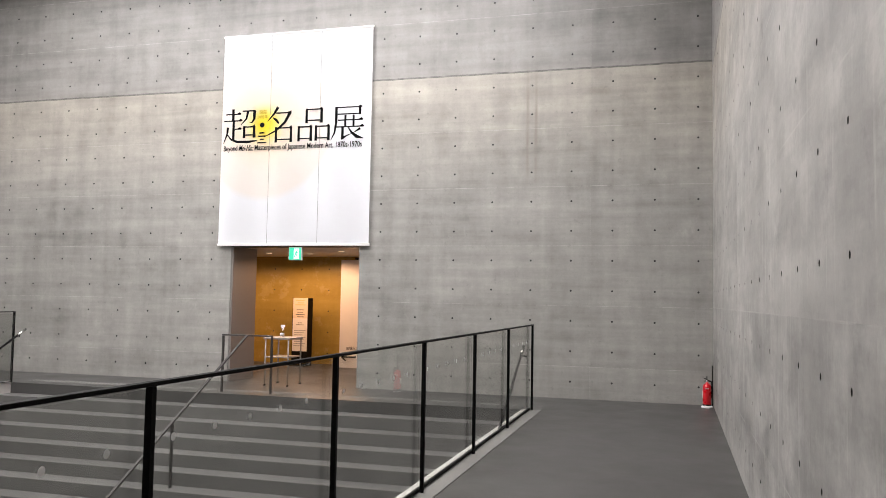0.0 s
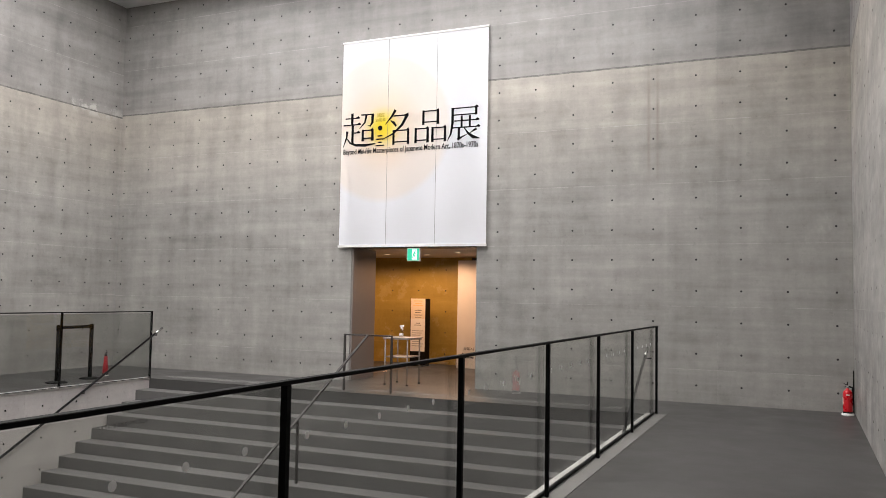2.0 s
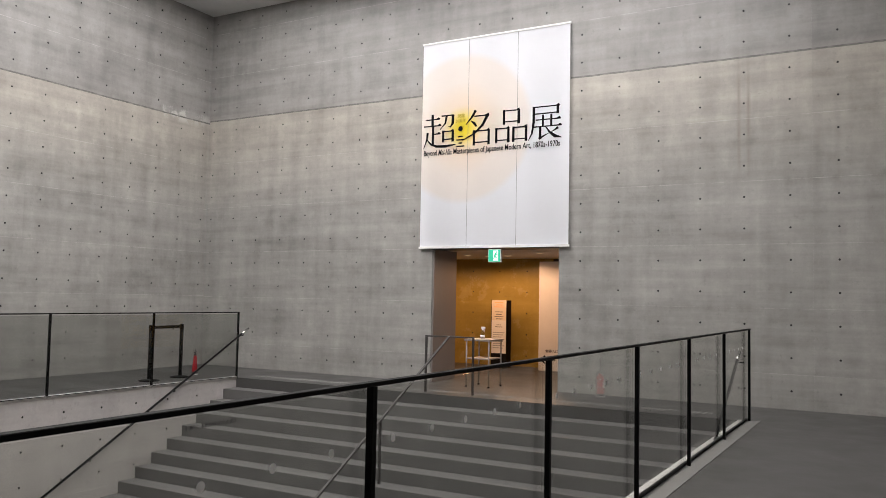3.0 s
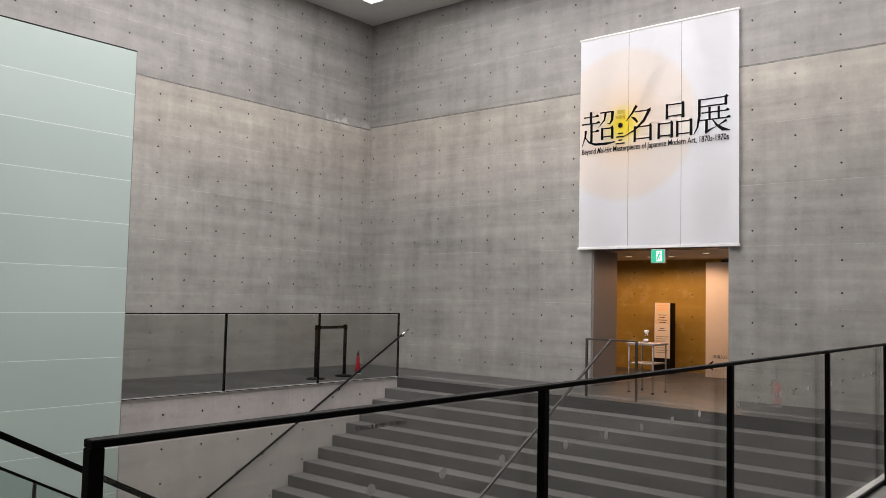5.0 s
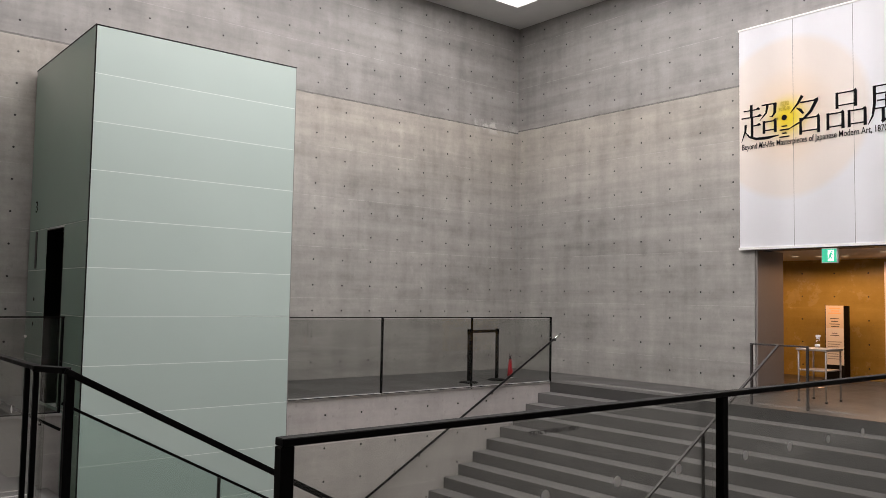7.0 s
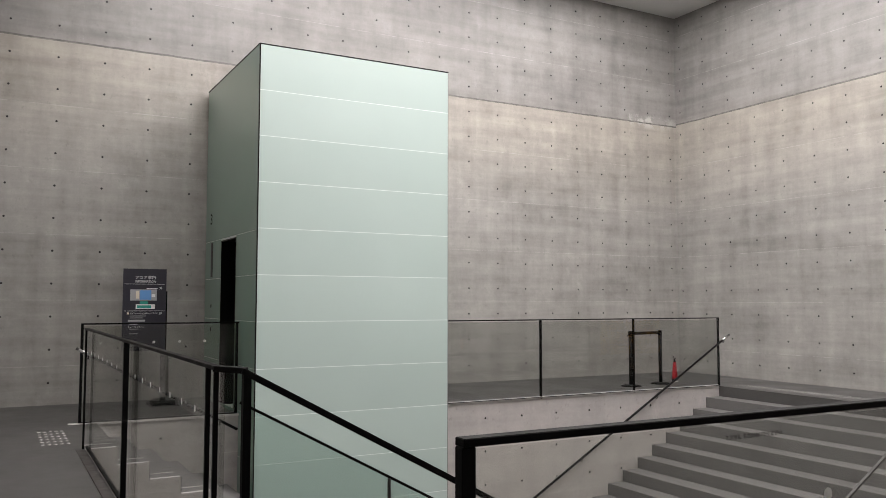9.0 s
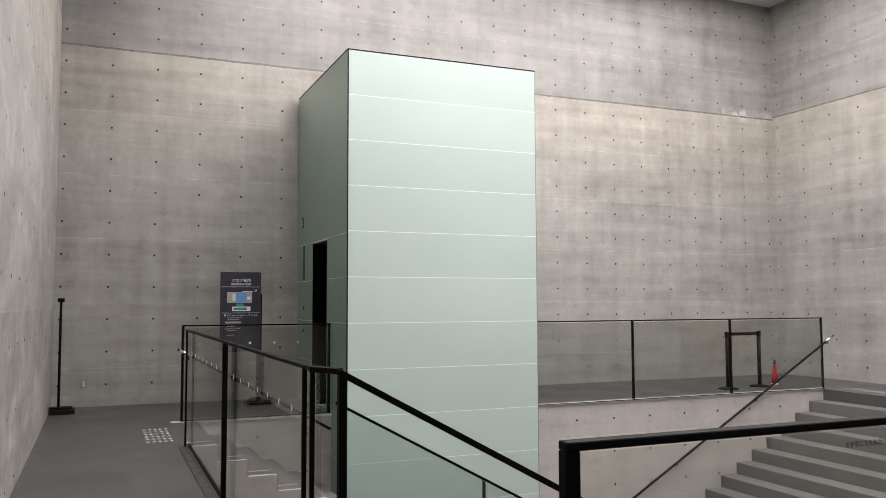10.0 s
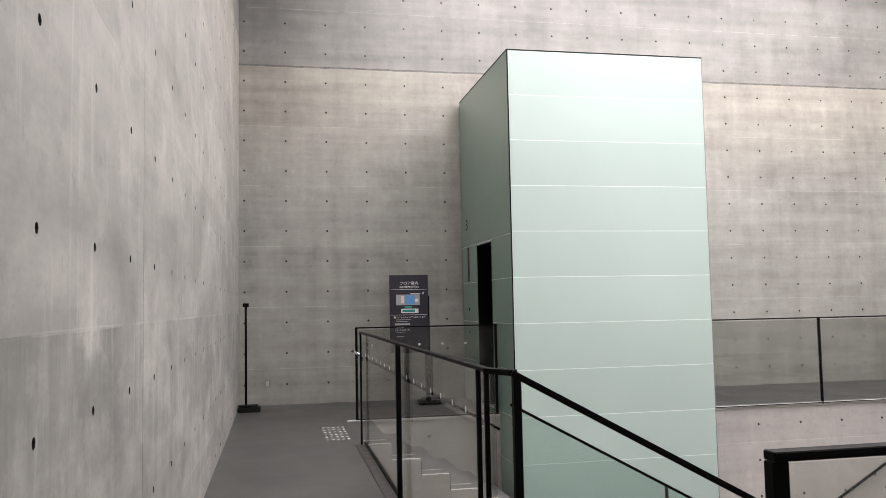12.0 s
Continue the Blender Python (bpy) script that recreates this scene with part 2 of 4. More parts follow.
M_LABEL = material("cream_label", (0.72, 0.7, 0.62), 0.5)
M_TABLE = mottled("beige_laminate", (0.2, 0.175, 0.155), (0.25, 0.222, 0.195), 5, 0.4, 0.02)
M_SOFFIT = mottled("white_soffit", (0.62, 0.6, 0.57), (0.68, 0.66, 0.62), 2, 0.8, 0.03)


def glow(name, color, strength):
    m = material(name, (0.02, 0.02, 0.02), 0.6)
    b = m.node_tree.nodes["Principled BSDF"]
    b.inputs["Emission Color"].default_value = (*color, 1)
    b.inputs["Emission Strength"].default_value = strength
    return m


def clear(name, tint, rough=0.0):
    m = bpy.data.materials.new(name)
    m.use_nodes = True
    t = m.node_tree
    t.nodes.clear()
    out = t.nodes.new("ShaderNodeOutputMaterial")
    tr, gl = t.nodes.new("ShaderNodeBsdfTransparent"), t.nodes.new("ShaderNodeBsdfGlossy")
    tr.inputs[0].default_value, gl.inputs[0].default_value, gl.inputs[1].default_value = (*tint, 1), (1, 1, 1, 1), rough
    fr, mx = t.nodes.new("ShaderNodeLayerWeight"), t.nodes.new("ShaderNodeMixShader")
    fr.inputs["Blend"].default_value = 0.5
    pw, ad = t.nodes.new("ShaderNodeMath"), t.nodes.new("ShaderNodeMath")
    pw.operation, pw.inputs[1].default_value = "POWER", 5.0
    ad.operation, ad.inputs[1].default_value, ad.inputs[2].default_value = "MULTIPLY_ADD", 0.55, 0.035
    t.links.new(fr.outputs["Facing"], pw.inputs[0])
    t.links.new(pw.outputs[0], ad.inputs[0])
    t.links.new(ad.outputs[0], mx.inputs[0])
    t.links.new(tr.outputs[0], mx.inputs[1])
    t.links.new(gl.outputs[0], mx.inputs[2])
    t.links.new(mx.outputs[0], out.inputs[0])
    return m


M_GLASS = clear("railing_glass", (0.912, 0.918, 0.902))
M_GREYGLASS = clear("grey_railing_glass", (0.81, 0.82, 0.805))
M_SMOKEGLASS = clear("green_tinted_glass", (0.84, 0.885, 0.865))
M_BOTTLE = clear("clear_plastic", (0.9, 0.92, 0.93), 0.05)
M_LIGHT = glow("luminous_ceiling", (1.0, 0.945, 0.935), SKY_GLOW)
M_LAMP = glow("warm_lamp", (1.0, 0.78, 0.52), 1.0)
M_EXIT = glow("exit_green", (0.02, 0.75, 0.42), 0.9)
M_EXITW = glow("exit_white", (0.95, 1.0, 0.98), 1.3)


def shaft_glass(name, low, high, coat):
    m = material(name, low, 0.35)
    g = Graph(m)
    p = g.position()
    info = g.t.nodes.new("ShaderNodeObjectInfo")
    f = g.math("ADD", g.math("MULTIPLY", g.noise(p, 0.5, 3, 0.5), 0.8), g.math("MULTIPLY", info.outputs["Random"], 0.25))
    g.color(g.mix(g.span(f, 0.3, 0.75, 0.0, 1.0), low, high))
    g.b.inputs["Coat Weight"].default_value = coat
    g.b.inputs["Coat Roughness"].default_value = 0.06
    g.bump(g.noise(p, 1.2, 2, 0.4), 0.008, 0.01)
    return m


def banner_print():
    """White cloth with a pale orange printed disc and a small yellow glow of ink round its centre."""
    m = material("printed_banner_cloth", (0.8, 0.8, 0.8), 0.75)
    g = Graph(m)
    geo = g.t.nodes.new("ShaderNodeNewGeometry")
    dist = g.t.nodes.new("ShaderNodeVectorMath")
    dist.operation = "DISTANCE"
    g.link(geo.outputs["Position"], dist.inputs[0])
    dist.inputs[1].default_value = (5.9, -0.06, 4.28)
    d = dist.outputs["Value"]
    disc = g.math("MULTIPLY", g.span(d, 1.18, 1.3, 1.0, 0.0), g.span(d, 0.2, 1.3, 1.0, 0.55))
    c = g.mix(disc, (0.89, 0.9, 0.925), (0.9, 0.815, 0.73))
    c = g.mix(g.span(d, 0.2, 0.8, 0.4, 0.0), c, (0.91, 0.69, 0.45))
    near = g.node("ShaderNodeVectorMath")
    near.operation = "DISTANCE"
    g.link(geo.outputs["Position"], near.inputs[0])
    near.inputs[1].default_value = (5.9, -0.06, 4.28)
    y = g.t.nodes.new("ShaderNodeMapRange")
    y.interpolation_type = "SMOOTHSTEP"
    for i, v in zip((1, 2, 3, 4), (0.08, 0.42, 1.0, 0.0)):
        y.inputs[i].default_value = v
    g.link(near.outputs["Value"], y.inputs[0])
    c = g.mix(g.math("MULTIPLY", y.outputs[0], 0.95), c, (0.86, 0.72, 0.015))
    g.color(c)
    g.bump(g.noise(g.position((6, 1, 0.3)), 1.0, 3, 0.5), 0.05, 0.01)
    return m


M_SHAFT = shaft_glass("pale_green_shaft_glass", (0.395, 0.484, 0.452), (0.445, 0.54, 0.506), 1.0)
# Shaft glass again, darkened: the door side's weaker light is put into the colour.
M_SHAFT_SHADED = shaft_glass("deep_green_shaft_glass", (0.185, 0.305, 0.242), (0.222, 0.352, 0.284), 0.7)
M_SEAM = mottled("shaft_joint_seal", (0.64, 0.71, 0.675), (0.7, 0.76, 0.725), 8, 0.5, 0.02)
M_BANNER = banner_print()


# ---- building helpers ----
def box(bm, x0, x1, y0, y1, z0, z1, bevel=0.0):
    r = bmesh.ops.create_cube(bm, size=1.0)
    vs = r["verts"]
    for v in vs:
        v.co = Vector((x0 + (v.co.x + 0.5) * (x1 - x0), y0 + (v.co.y + 0.5) * (y1 - y0), z0 + (v.co.z + 0.5) * (z1 - z0)))
    if bevel:
        es = list({e for v in vs for e in v.link_edges})
        bmesh.ops.bevel(bm, geom=es, offset=bevel, segments=2, affect="EDGES", profile=0.6)
    return bm


def boxed(*a, bevel=0.0):
    return box(bmesh.new(), *a, bevel=bevel)


def tube(bm, a, b, r0, r1=None, n=16, caps=True):
    a, b = Vector(a), Vector(b)
    q = (b - a).to_track_quat("Z", "Y").to_matrix().to_4x4()
    m = Matrix.Translation((a + b) / 2) @ q
    bmesh.ops.create_cone(bm, cap_ends=caps, segments=n, radius1=r0, radius2=r0 if r1 is None else r1, depth=(b - a).length, matrix=m)
    return bm


def bar(bm, a, b, w, h, side=None, bevel=0.002):
    """A flat bar from a to b, w across (level), h high."""
    a, b = Vector(a), Vector(b)
    along = (b - a).normalized()
    s = Vector(side) if side else along.cross(Vector((0, 0, 1))).normalized()
    u = s.cross(along).normalized()
    vs = []
    for p in (a, b):
        for i, j in ((-1, -1), (1, -1), (1, 1), (-1, 1)):
            vs.append(bm.verts.new(p + s * (i * w / 2) + u * (j * h / 2)))
    fs = [(0, 1, 2, 3), (7, 6, 5, 4), (0, 4, 5, 1), (1, 5, 6, 2), (2, 6, 7, 3), (3, 7, 4, 0)]
    faces = [bm.faces.new([vs[i] for i in f]) for f in fs]
    bmesh.ops.recalc_face_normals(bm, faces=faces)
    if bevel:
        bmesh.ops.bevel(bm, geom=list({e for f in faces for e in f.edges}), offset=bevel, segments=1, affect="EDGES")
    return bm


def lathe(bm, profile, n=24, at=(0, 0, 0)):
    rings = []
    for r, z in profile:
        rings.append([bm.verts.new((at[0] + r * math.cos(2 * math.pi * i / n), at[1] + r * math.sin(2 * math.pi * i / n), at[2] + z)) for i in range(n)])
    for lo, hi in zip(rings, rings[1:]):
        for i in range(n):
            bm.faces.new((lo[i], lo[(i + 1) % n], hi[(i + 1) % n], hi[i]))
    bm.faces.new(rings[0][::-1])
    bm.faces.new(rings[-1])
    return bm


def finish(name, bm, mat, smooth=False):
    me = bpy.data.meshes.new(name)
    bm.to_mesh(me)
    bm.free()
    for m in mat if isinstance(mat, (list, tuple)) else (mat,):
        me.materials.append(m)
    if smooth:
        me.polygons.foreach_set("use_smooth", [True] * len(me.polygons))
    return me


def part(name, bm, mat, parent, label="", smooth=False):
    ob = new(name, finish(name, bm, mat, smooth))
    ob.parent = parent
    ob.matrix_parent_inverse = Matrix() if parent.parent else Matrix.Translation(-parent.location)
    if label:
        ob["label"] = label
    return ob


def thing(name, at, label, category, group="", kind=""):
    e = new(name)
    e.location = at
    return tagged(e, label, category, group, kind)


def solid(name, bm, mat, label="", category="", kind="", smooth=False, group=""):
    return tagged(new(name, finish(name, bm, mat, smooth)), label, category, group, kind)


def lettering(name, text, size, mat, m, parent, width=None, height=None, thick=0.0015, bold=0.0, label=""):
    """Words as a thin mesh at the pose m (text runs along its x, up along its y), fitted to a width and height."""
    cu = bpy.data.curves.new(name, "FONT")
    cu.body, cu.size, cu.extrude = text, size, thick
    cu.resolution_u, cu.offset = 3, bold
    tmp = new(name, cu)
    dep = bpy.context.evaluated_depsgraph_get()
    me = bpy.data.meshes.new_from_object(tmp.evaluated_get(dep))
    bpy.data.objects.remove(tmp)
    bpy.data.curves.remove(cu)
    if not len(me.vertices):
        return None
    co = np.array([v.co[:] for v in me.vertices])
    lo, hi = co.min(0), co.max(0)
    sx = width / (hi[0] - lo[0]) if width else 1.0
    sy = height / (hi[1] - lo[1]) if height else (sx if width else 1.0)
    for v in me.vertices:
        v.co = m @ Vector(((v.co.x - lo[0]) * sx, (v.co.y - lo[1]) * sy, v.co.z))
    me.materials.clear()
    me.materials.append(mat)
    ob = new(name, me)
    ob.parent = parent
    ob.matrix_parent_inverse = Matrix() if parent.parent else Matrix.Translation(-parent.location)
    if label:
        ob["label"] = label
    return ob


# ---- structure ----
def panel_mesh(us, vs, u_holes, v_holes, cache={}):
    """One cast panel seen from its front: cells with a recessed tie hole each. u, v in its own plane, the front at w = 0, body behind."""
    key = tuple(-77 if a is None else round(a, 3) for a in (*us, 99, *vs, 98, *u_holes, 97, *v_holes))
    if key in cache:
        return cache[key]
    bm = bmesh.new()
    gap, depth, r, cup = 0.00022, 0.03, 0.0152, 0.028
    un, vn = len(us) - 1, len(vs) - 1
    uu = [us[0] + gap, *us[1:-1], us[-1] - gap]
    vv = [vs[0] + gap, *vs[1:-1], vs[-1] - gap]
    grid = {(i, j): bm.verts.new((uu[i], vv[j], 0)) for i in range(un + 1) for j in range(vn + 1)}
    for i in range(un):
        for j in range(vn):
            c = [grid[i + 1, j], grid[i + 1, j + 1], grid[i, j + 1], grid[i, j]]
            uh, vh = u_holes[i], v_holes[j]
            if uh is None or vh is None:
                bm.faces.new((c[3], c[0], c[1], c[2]))
                continue
            ring = [bm.verts.new((uh + r * math.cos(math.pi / 4 * (k - 1)), vh + r * math.sin(math.pi / 4 * (k - 1)), 0)) for k in range(8)]
            low = [bm.verts.new((q.co.x, q.co.y, -cup)) for q in ring]
            for k in range(4):
                a, b, m = ring[2 * k], ring[(2 * k + 2) % 8], ring[2 * k + 1]
                bm.faces.new((c[k], c[(k + 1) % 4], b, m, a))
            for k in range(8):
                f = bm.faces.new((ring[k], ring[(k + 1) % 8], low[(k + 1) % 8], low[k]))
                f.material_index = 1
            f = bm.faces.new(low)
            f.material_index = 1
    rim = [grid[i, 0] for i in range(un + 1)] + [grid[un, j] for j in range(1, vn + 1)] + [grid[i, vn] for i in range(un - 1, -1, -1)] + [grid[0, j] for j in range(vn - 1, 0, -1)]
    back = [bm.verts.new((q.co.x, q.co.y, -depth)) for q in rim]
    for k in range(len(rim)):
        bm.faces.new((rim[(k + 1) % len(rim)], rim[k], back[k], back[(k + 1) % len(rim)]))
    me = finish("concrete_panel", bm, (M_WALL, M_HOLE))
    cache[key] = me
    return me


def cuts(lo, hi, marks):
    return [lo] + sorted(m for m in marks if lo + 0.04 < m < hi - 0.04) + [hi]


def panelled(wall, pose_m, u0, u1, v0, v1, hole0, joint0, opening=None, mats=None, pitch=0.6, low=0.225, lift_by=0.45):
    """Clads a wall with cast panels. u runs along it; hole0, joint0: one hole column and one upright joint; low, lift_by: the lowest hole row and the step between rows."""
    joints = cuts(u0, u1, [joint0 + 4 * pitch * k for k in range(-9, 10)])
    rows = cuts(v0, v1, [low + (0.5 + 2 * k) * lift_by for k in range(-4, 9)])
    holes_u = [hole0 + pitch * k for k in range(-30, 31)]
    holes_v = [low + lift_by * k for k in range(-8, 20)]
    def pick(edges, holes):
        out = []
        for a, b in zip(edges, edges[1:]):
            inside = [h for h in holes if a + 0.03 < h < b - 0.03]
            out.append(inside[0] if inside else None)
        return out
    for ja, jb in zip(joints, joints[1:]):
        for ra, rb in zip(rows, rows[1:]):
            pieces = [(ja, jb)]
            if opening and rb <= opening[2] + 0.01:
                pieces = [(max(ja, a), min(jb, b)) for a, b in ((u0, opening[0]), (opening[1], u1)) if min(jb, b) - max(ja, a) > 0.02]
            for a, b in pieces:
                us = cuts(a, b, [h + pitch / 2 for h in holes_u])
                vs = cuts(ra, rb, [h + lift_by / 2 for h in holes_v])
                uh, vh = pick(us, holes_u), pick(vs, holes_v)
                shift, lift = us[0], vs[0]
                me = panel_mesh([q - shift for q in us], [q - lift for q in vs], [None if q is None else q - shift for q in uh], [None if q is None else q - lift for q in vh])
                if mats:
                    key = me.name + mats[0].name
                    alt = bpy.data.meshes.get(key)
                    if not alt:
                        alt = me.copy()
                        alt.name = key
                        alt.materials[0] = mats[0]
                    me = alt
                ob = new("concrete_panel", me)
                ob.parent = wall
                ob.matrix_basis = pose_m @ Matrix.Translation((shift, lift, random.uniform(-0.0005, 0.0005)))


DOOR = (5.32, 7.62, 2.25)
FACE = 0.03
bm = bmesh.new()
box(bm, -0.3, DOOR[0], FACE, 0.35, LOW, TOP + 0.8)
box(bm, DOOR[1], W + 0.3, FACE, 0.35, LOW, TOP + 0.8)
box(bm, DOOR[0], DOOR[1], FACE, 0.35, DOOR[2], TOP + 0.8)
box(bm, DOOR[0], DOOR[1], FACE, 0.35, LOW, -0.02)
wall_north = solid("wall_north", bm, M_WALL, "grey fair-faced concrete wall with tie holes and a doorway", "wall", "structure")
wall_west = solid("wall_west", boxed(-0.35, -FACE, -D - 0.3, 0.35, LOW, TOP + 0.8), M_WALL, "grey fair-faced concrete wall behind the glass lift shaft", "wall", "structure")
wall_east = solid("wall_east", boxed(W + FACE, W + 0.35, -D - 0.3, 0.35, LOW, TOP + 0.8), M_WALL, "grey fair-faced concrete side wall with tie holes", "wall", "structure")
wall_south = solid("wall_south", boxed(-0.3, W + 0.3, -D - 0.35, -D - FACE, LOW, TOP + 0.8), M_WALL, "grey fair-faced concrete wall along the walkway", "wall", "structure")

bm = bmesh.new()
XA, XB, YA, YB = 0.9, 10.8, -10.5, -0.95          # the opening in the ceiling
for a in ((0, XA, -D, 0), (XB, W, -D, 0), (XA, XB, YB, 0), (XA, XB, -D, YA)):
    box(bm, *a, TOP, TOP + 0.45)
box(bm, -0.3, W + 0.3, -D - 0.3, 0.3, TOP + 0.75, TOP + 0.85)
for a in ((XA - 0.1, XA, YA, YB), (XB, XB + 0.1, YA, YB), (XA, XB, YB, YB + 0.1), (XA, XB, YA - 0.1, YA)):
    box(bm, *a, TOP + 0.45, TOP + 0.75)
ceiling = solid("ceiling", bm, M_PLASTER, "white plaster ceiling with a deep luminous recess", "ceiling", "structure")
light_panel = solid("ceiling_light", boxed(XA + 0.02, XB - 0.02, YA + 0.02, YB - 0.02, TOP + 0.2, TOP + 0.23), M_LIGHT, "large luminous white panel in the ceiling recess", "ceiling light")

# floors: landing, both aisles, walkway, lift landing, room behind the doorway
bm = bmesh.new()
for a in ((LX - 0.031, RX + 0.031, BACK, 0.03), (RX + 0.031, W, EDGE, 0.03), (0, LX - 0.031, -6.75, 0.03), (0, W, -D, EDGE - 0.031), (0, 2.0 - 0.031, EDGE - 0.031, -9.3), (1.96, 3.73, EDGE - 0.031, EDGE + GO), (8.9, W, EDGE - 0.031, EDGE)):
    box(bm, *a, -0.25, 0.0)
box(bm, 2.0, 9.5, 0.03, 6.0, -0.25, 0.0)
floor = solid("floor", bm, M_FLOOR, "dark grey matt stone floor of landing and walkways", "floor", "structure")
solid("lower_floor", boxed(0, W, -D, 0, LOW - 0.2, LOW), M_FLOOR, "dark grey stone floor of the lower level", "floor", "structure")

# side walls of the stair well
well_west = solid("well_wall_west", boxed(LX - 0.3, LX - FACE, -6.75, BACK, LOW, -0.01), M_SIDE, "pale concrete side wall under the balustrade", "wall", "structure")
well_east = solid("well_wall_east", boxed(RX + FACE, RX + 0.3, EDGE, BACK, LOW, -0.01), M_SIDE, "pale concrete side wall under the balustrade", "wall", "structure")
well_south = solid("well_wall_south", boxed(3.73, 8.9, EDGE - 0.3, EDGE - FACE, LOW, -0.01), M_SIDE, "pale concrete wall under the walkway", "wall", "structure")
well_lift = solid("well_wall_lift", boxed(1.7, 2.0 - FACE, EDGE, -9.3, LOW, -0.01), M_SIDE, "pale concrete wall under the lift landing", "wall", "structure")
solid("stair_side_wall", boxed(8.78, 8.9, EDGE, -6.6, LOW, LOW + 0.1), M_SIDE, "pale concrete plinth beside the side stair", "wall", "structure")

# pale edge strips along the well, under the glass
bm = bmesh.new()
box(bm, RX - 0.13, RX - 0.052, EDGE, BACK + 0.02, -0.05, 0.008, 0.003)
box(bm, LX - 0.04, LX + 0.012, -6.75, BACK + 0.02, -0.02, 0.008, 0.003)
box(bm, 1.94, 2.02, EDGE, -9.3, -0.02, 0.008, 0.003)
solid("floor_border", boxed(RX - 0.05, RX + 0.12, EDGE, BACK + 0.02, -0.02, 0.006, bevel=0.002), M_BORDER, "grey stone border strip beside the balustrade", "trim", "structure")
solid("walk_trim", boxed(3.7, 8.8, EDGE - 0.06, EDGE + 0.02, -0.02, 0.008, bevel=0.003), M_BROWN, "dark metal edge strip under the walkway glass", "trim", "structure")
solid("edge_trim", bm, M_CURB, "pale stone edge strip along the stair well", "trim", "structure")


def flight(name, x0, x1, y_top, direction, count, label, z_top=0.0):
    """A flight of stone steps from z_top down; direction -1 goes towards -y."""
    st = thing(name, ((x0 + x1) / 2, y_top, z_top), label, "staircase")
    for k in range(count):
        z = z_top - RISE * (k + 1)
        ya, yb = y_top + direction * GO * k, y_top + direction * (GO * (k + 1) + 0.012)
        part("step", boxed(x0, x1, min(ya, yb), max(ya, yb), z - 0.3, z, bevel=0.006), M_STEP, st)
    return st


main_stair = flight("staircase", LX + 0.003, RX - 0.003, BACK, -1, 15, "wide flight of grey stone steps between concrete walls")
side_stair = flight("staircase", 8.93, RX - 0.003, EDGE, 1, 15, "narrow flight of grey stone steps down from the walkway")
lift_stair = flight("staircase", 2.005, 3.73, EDGE + GO, 1, 5, "narrow flight of grey stone steps beside the lift")
part("landing", boxed(2.005, 3.73, EDGE + 6 * GO, -9.34, LOW, -6 * RISE), M_STEP, lift_stair)
for k in range(6):
    z = -RISE * k
    part("stringer", boxed(3.732, 3.737, EDGE + GO * k + 0.002, EDGE + GO * (k + 1) + 0.002, LOW, z - 0.002), M_SIDE, lift_stair, "pale concrete side of the step")
    part("edge_strip", boxed(3.69, 3.726, EDGE + GO * k + 0.01, EDGE + GO * (k + 1) - 0.004, z, z + 0.004), M_WHITE, lift_stair, "white step edge strip")
    part("edge_strip", boxed(3.47, 3.49, EDGE + GO * k + 0.02, EDGE + GO * (k + 1) - 0.02, z, z + 0.004), M_CURB, lift_stair, "pale thin step edge strip")

# ---- doorway and the room behind it ----
bm = bmesh.new()
box(bm, 2.0, 9.5, 4.03, 4.3, 0, 2.75)
box(bm, 1.9, 2.0, 0.35, 4.3, 0, 2.75)
box(bm, 9.5, 9.6, 0.35, 4.3, 0, 2.75)
room_wall = solid("wall_foyer", bm, M_OCHRE, "ochre-lit varnished concrete wall of the room behind the doorway", "wall", "structure")
solid("ceiling_foyer", boxed(1.9, 9.6, 0.35, 4.3, 2.29, 2.5), M_SOFFIT, "white ceiling of the room behind the doorway", "ceiling", "structure")
door_1 = solid("door_1", boxed(DOOR[0] - 0.004, DOOR[0] + 0.035, 0.02, 0.82, 0, DOOR[2], bevel=0.004), M_JAMB, "taupe sliding door panel pushed back into the doorway", "door", "structure")
bm = bmesh.new()
box(bm, DOOR[0] - 0.004, DOOR[1] + 0.004, 0.0, 0.36, DOOR[2] - 0.006, DOOR[2] + 0.02, 0.003)
solid("door_frame", bm, M_BROWN, "dark bronze steel head of the doorway", "door frame", "structure")


def downlight(x, y, power):
    d = thing("downlight", (x, y, 2.29), "small round warm downlight in the foyer ceiling", "downlight", "foyer downlights")
    part("ring", lathe(bmesh.new(), [(0.065, -0.006), (0.07, -0.002), (0.07, 0.0)], 24, (x, y, 2.288)), M_WHITE, d)
    part("lens", lathe(bmesh.new(), [(0.05, -0.004), (0.05, -0.001)], 24, (x, y, 2.281)), M_LAMP, d)
    la = bpy.data.lights.new("downlight_beam", "SPOT")
    la.energy, la.color, la.spot_size, la.spot_blend, la.shadow_soft_size = power, (1.0, 0.54, 0.29), radians(172), 0.3, 0.05
    lo = new("downlight_beam", la)
    lo.matrix_basis = look((x, y, 2.262), (x, y, 0))
    lo.parent = d
    lo.matrix_parent_inverse = Matrix.Translation(-d.location)


for x, y, power in ((5.05, 2.7, 46), (5.5, 2.7, 46), (4.7, 2.5, 56), (3.3, 2.4, 70), (6.5, 1.9, 112)):
    downlight(x, y, power)

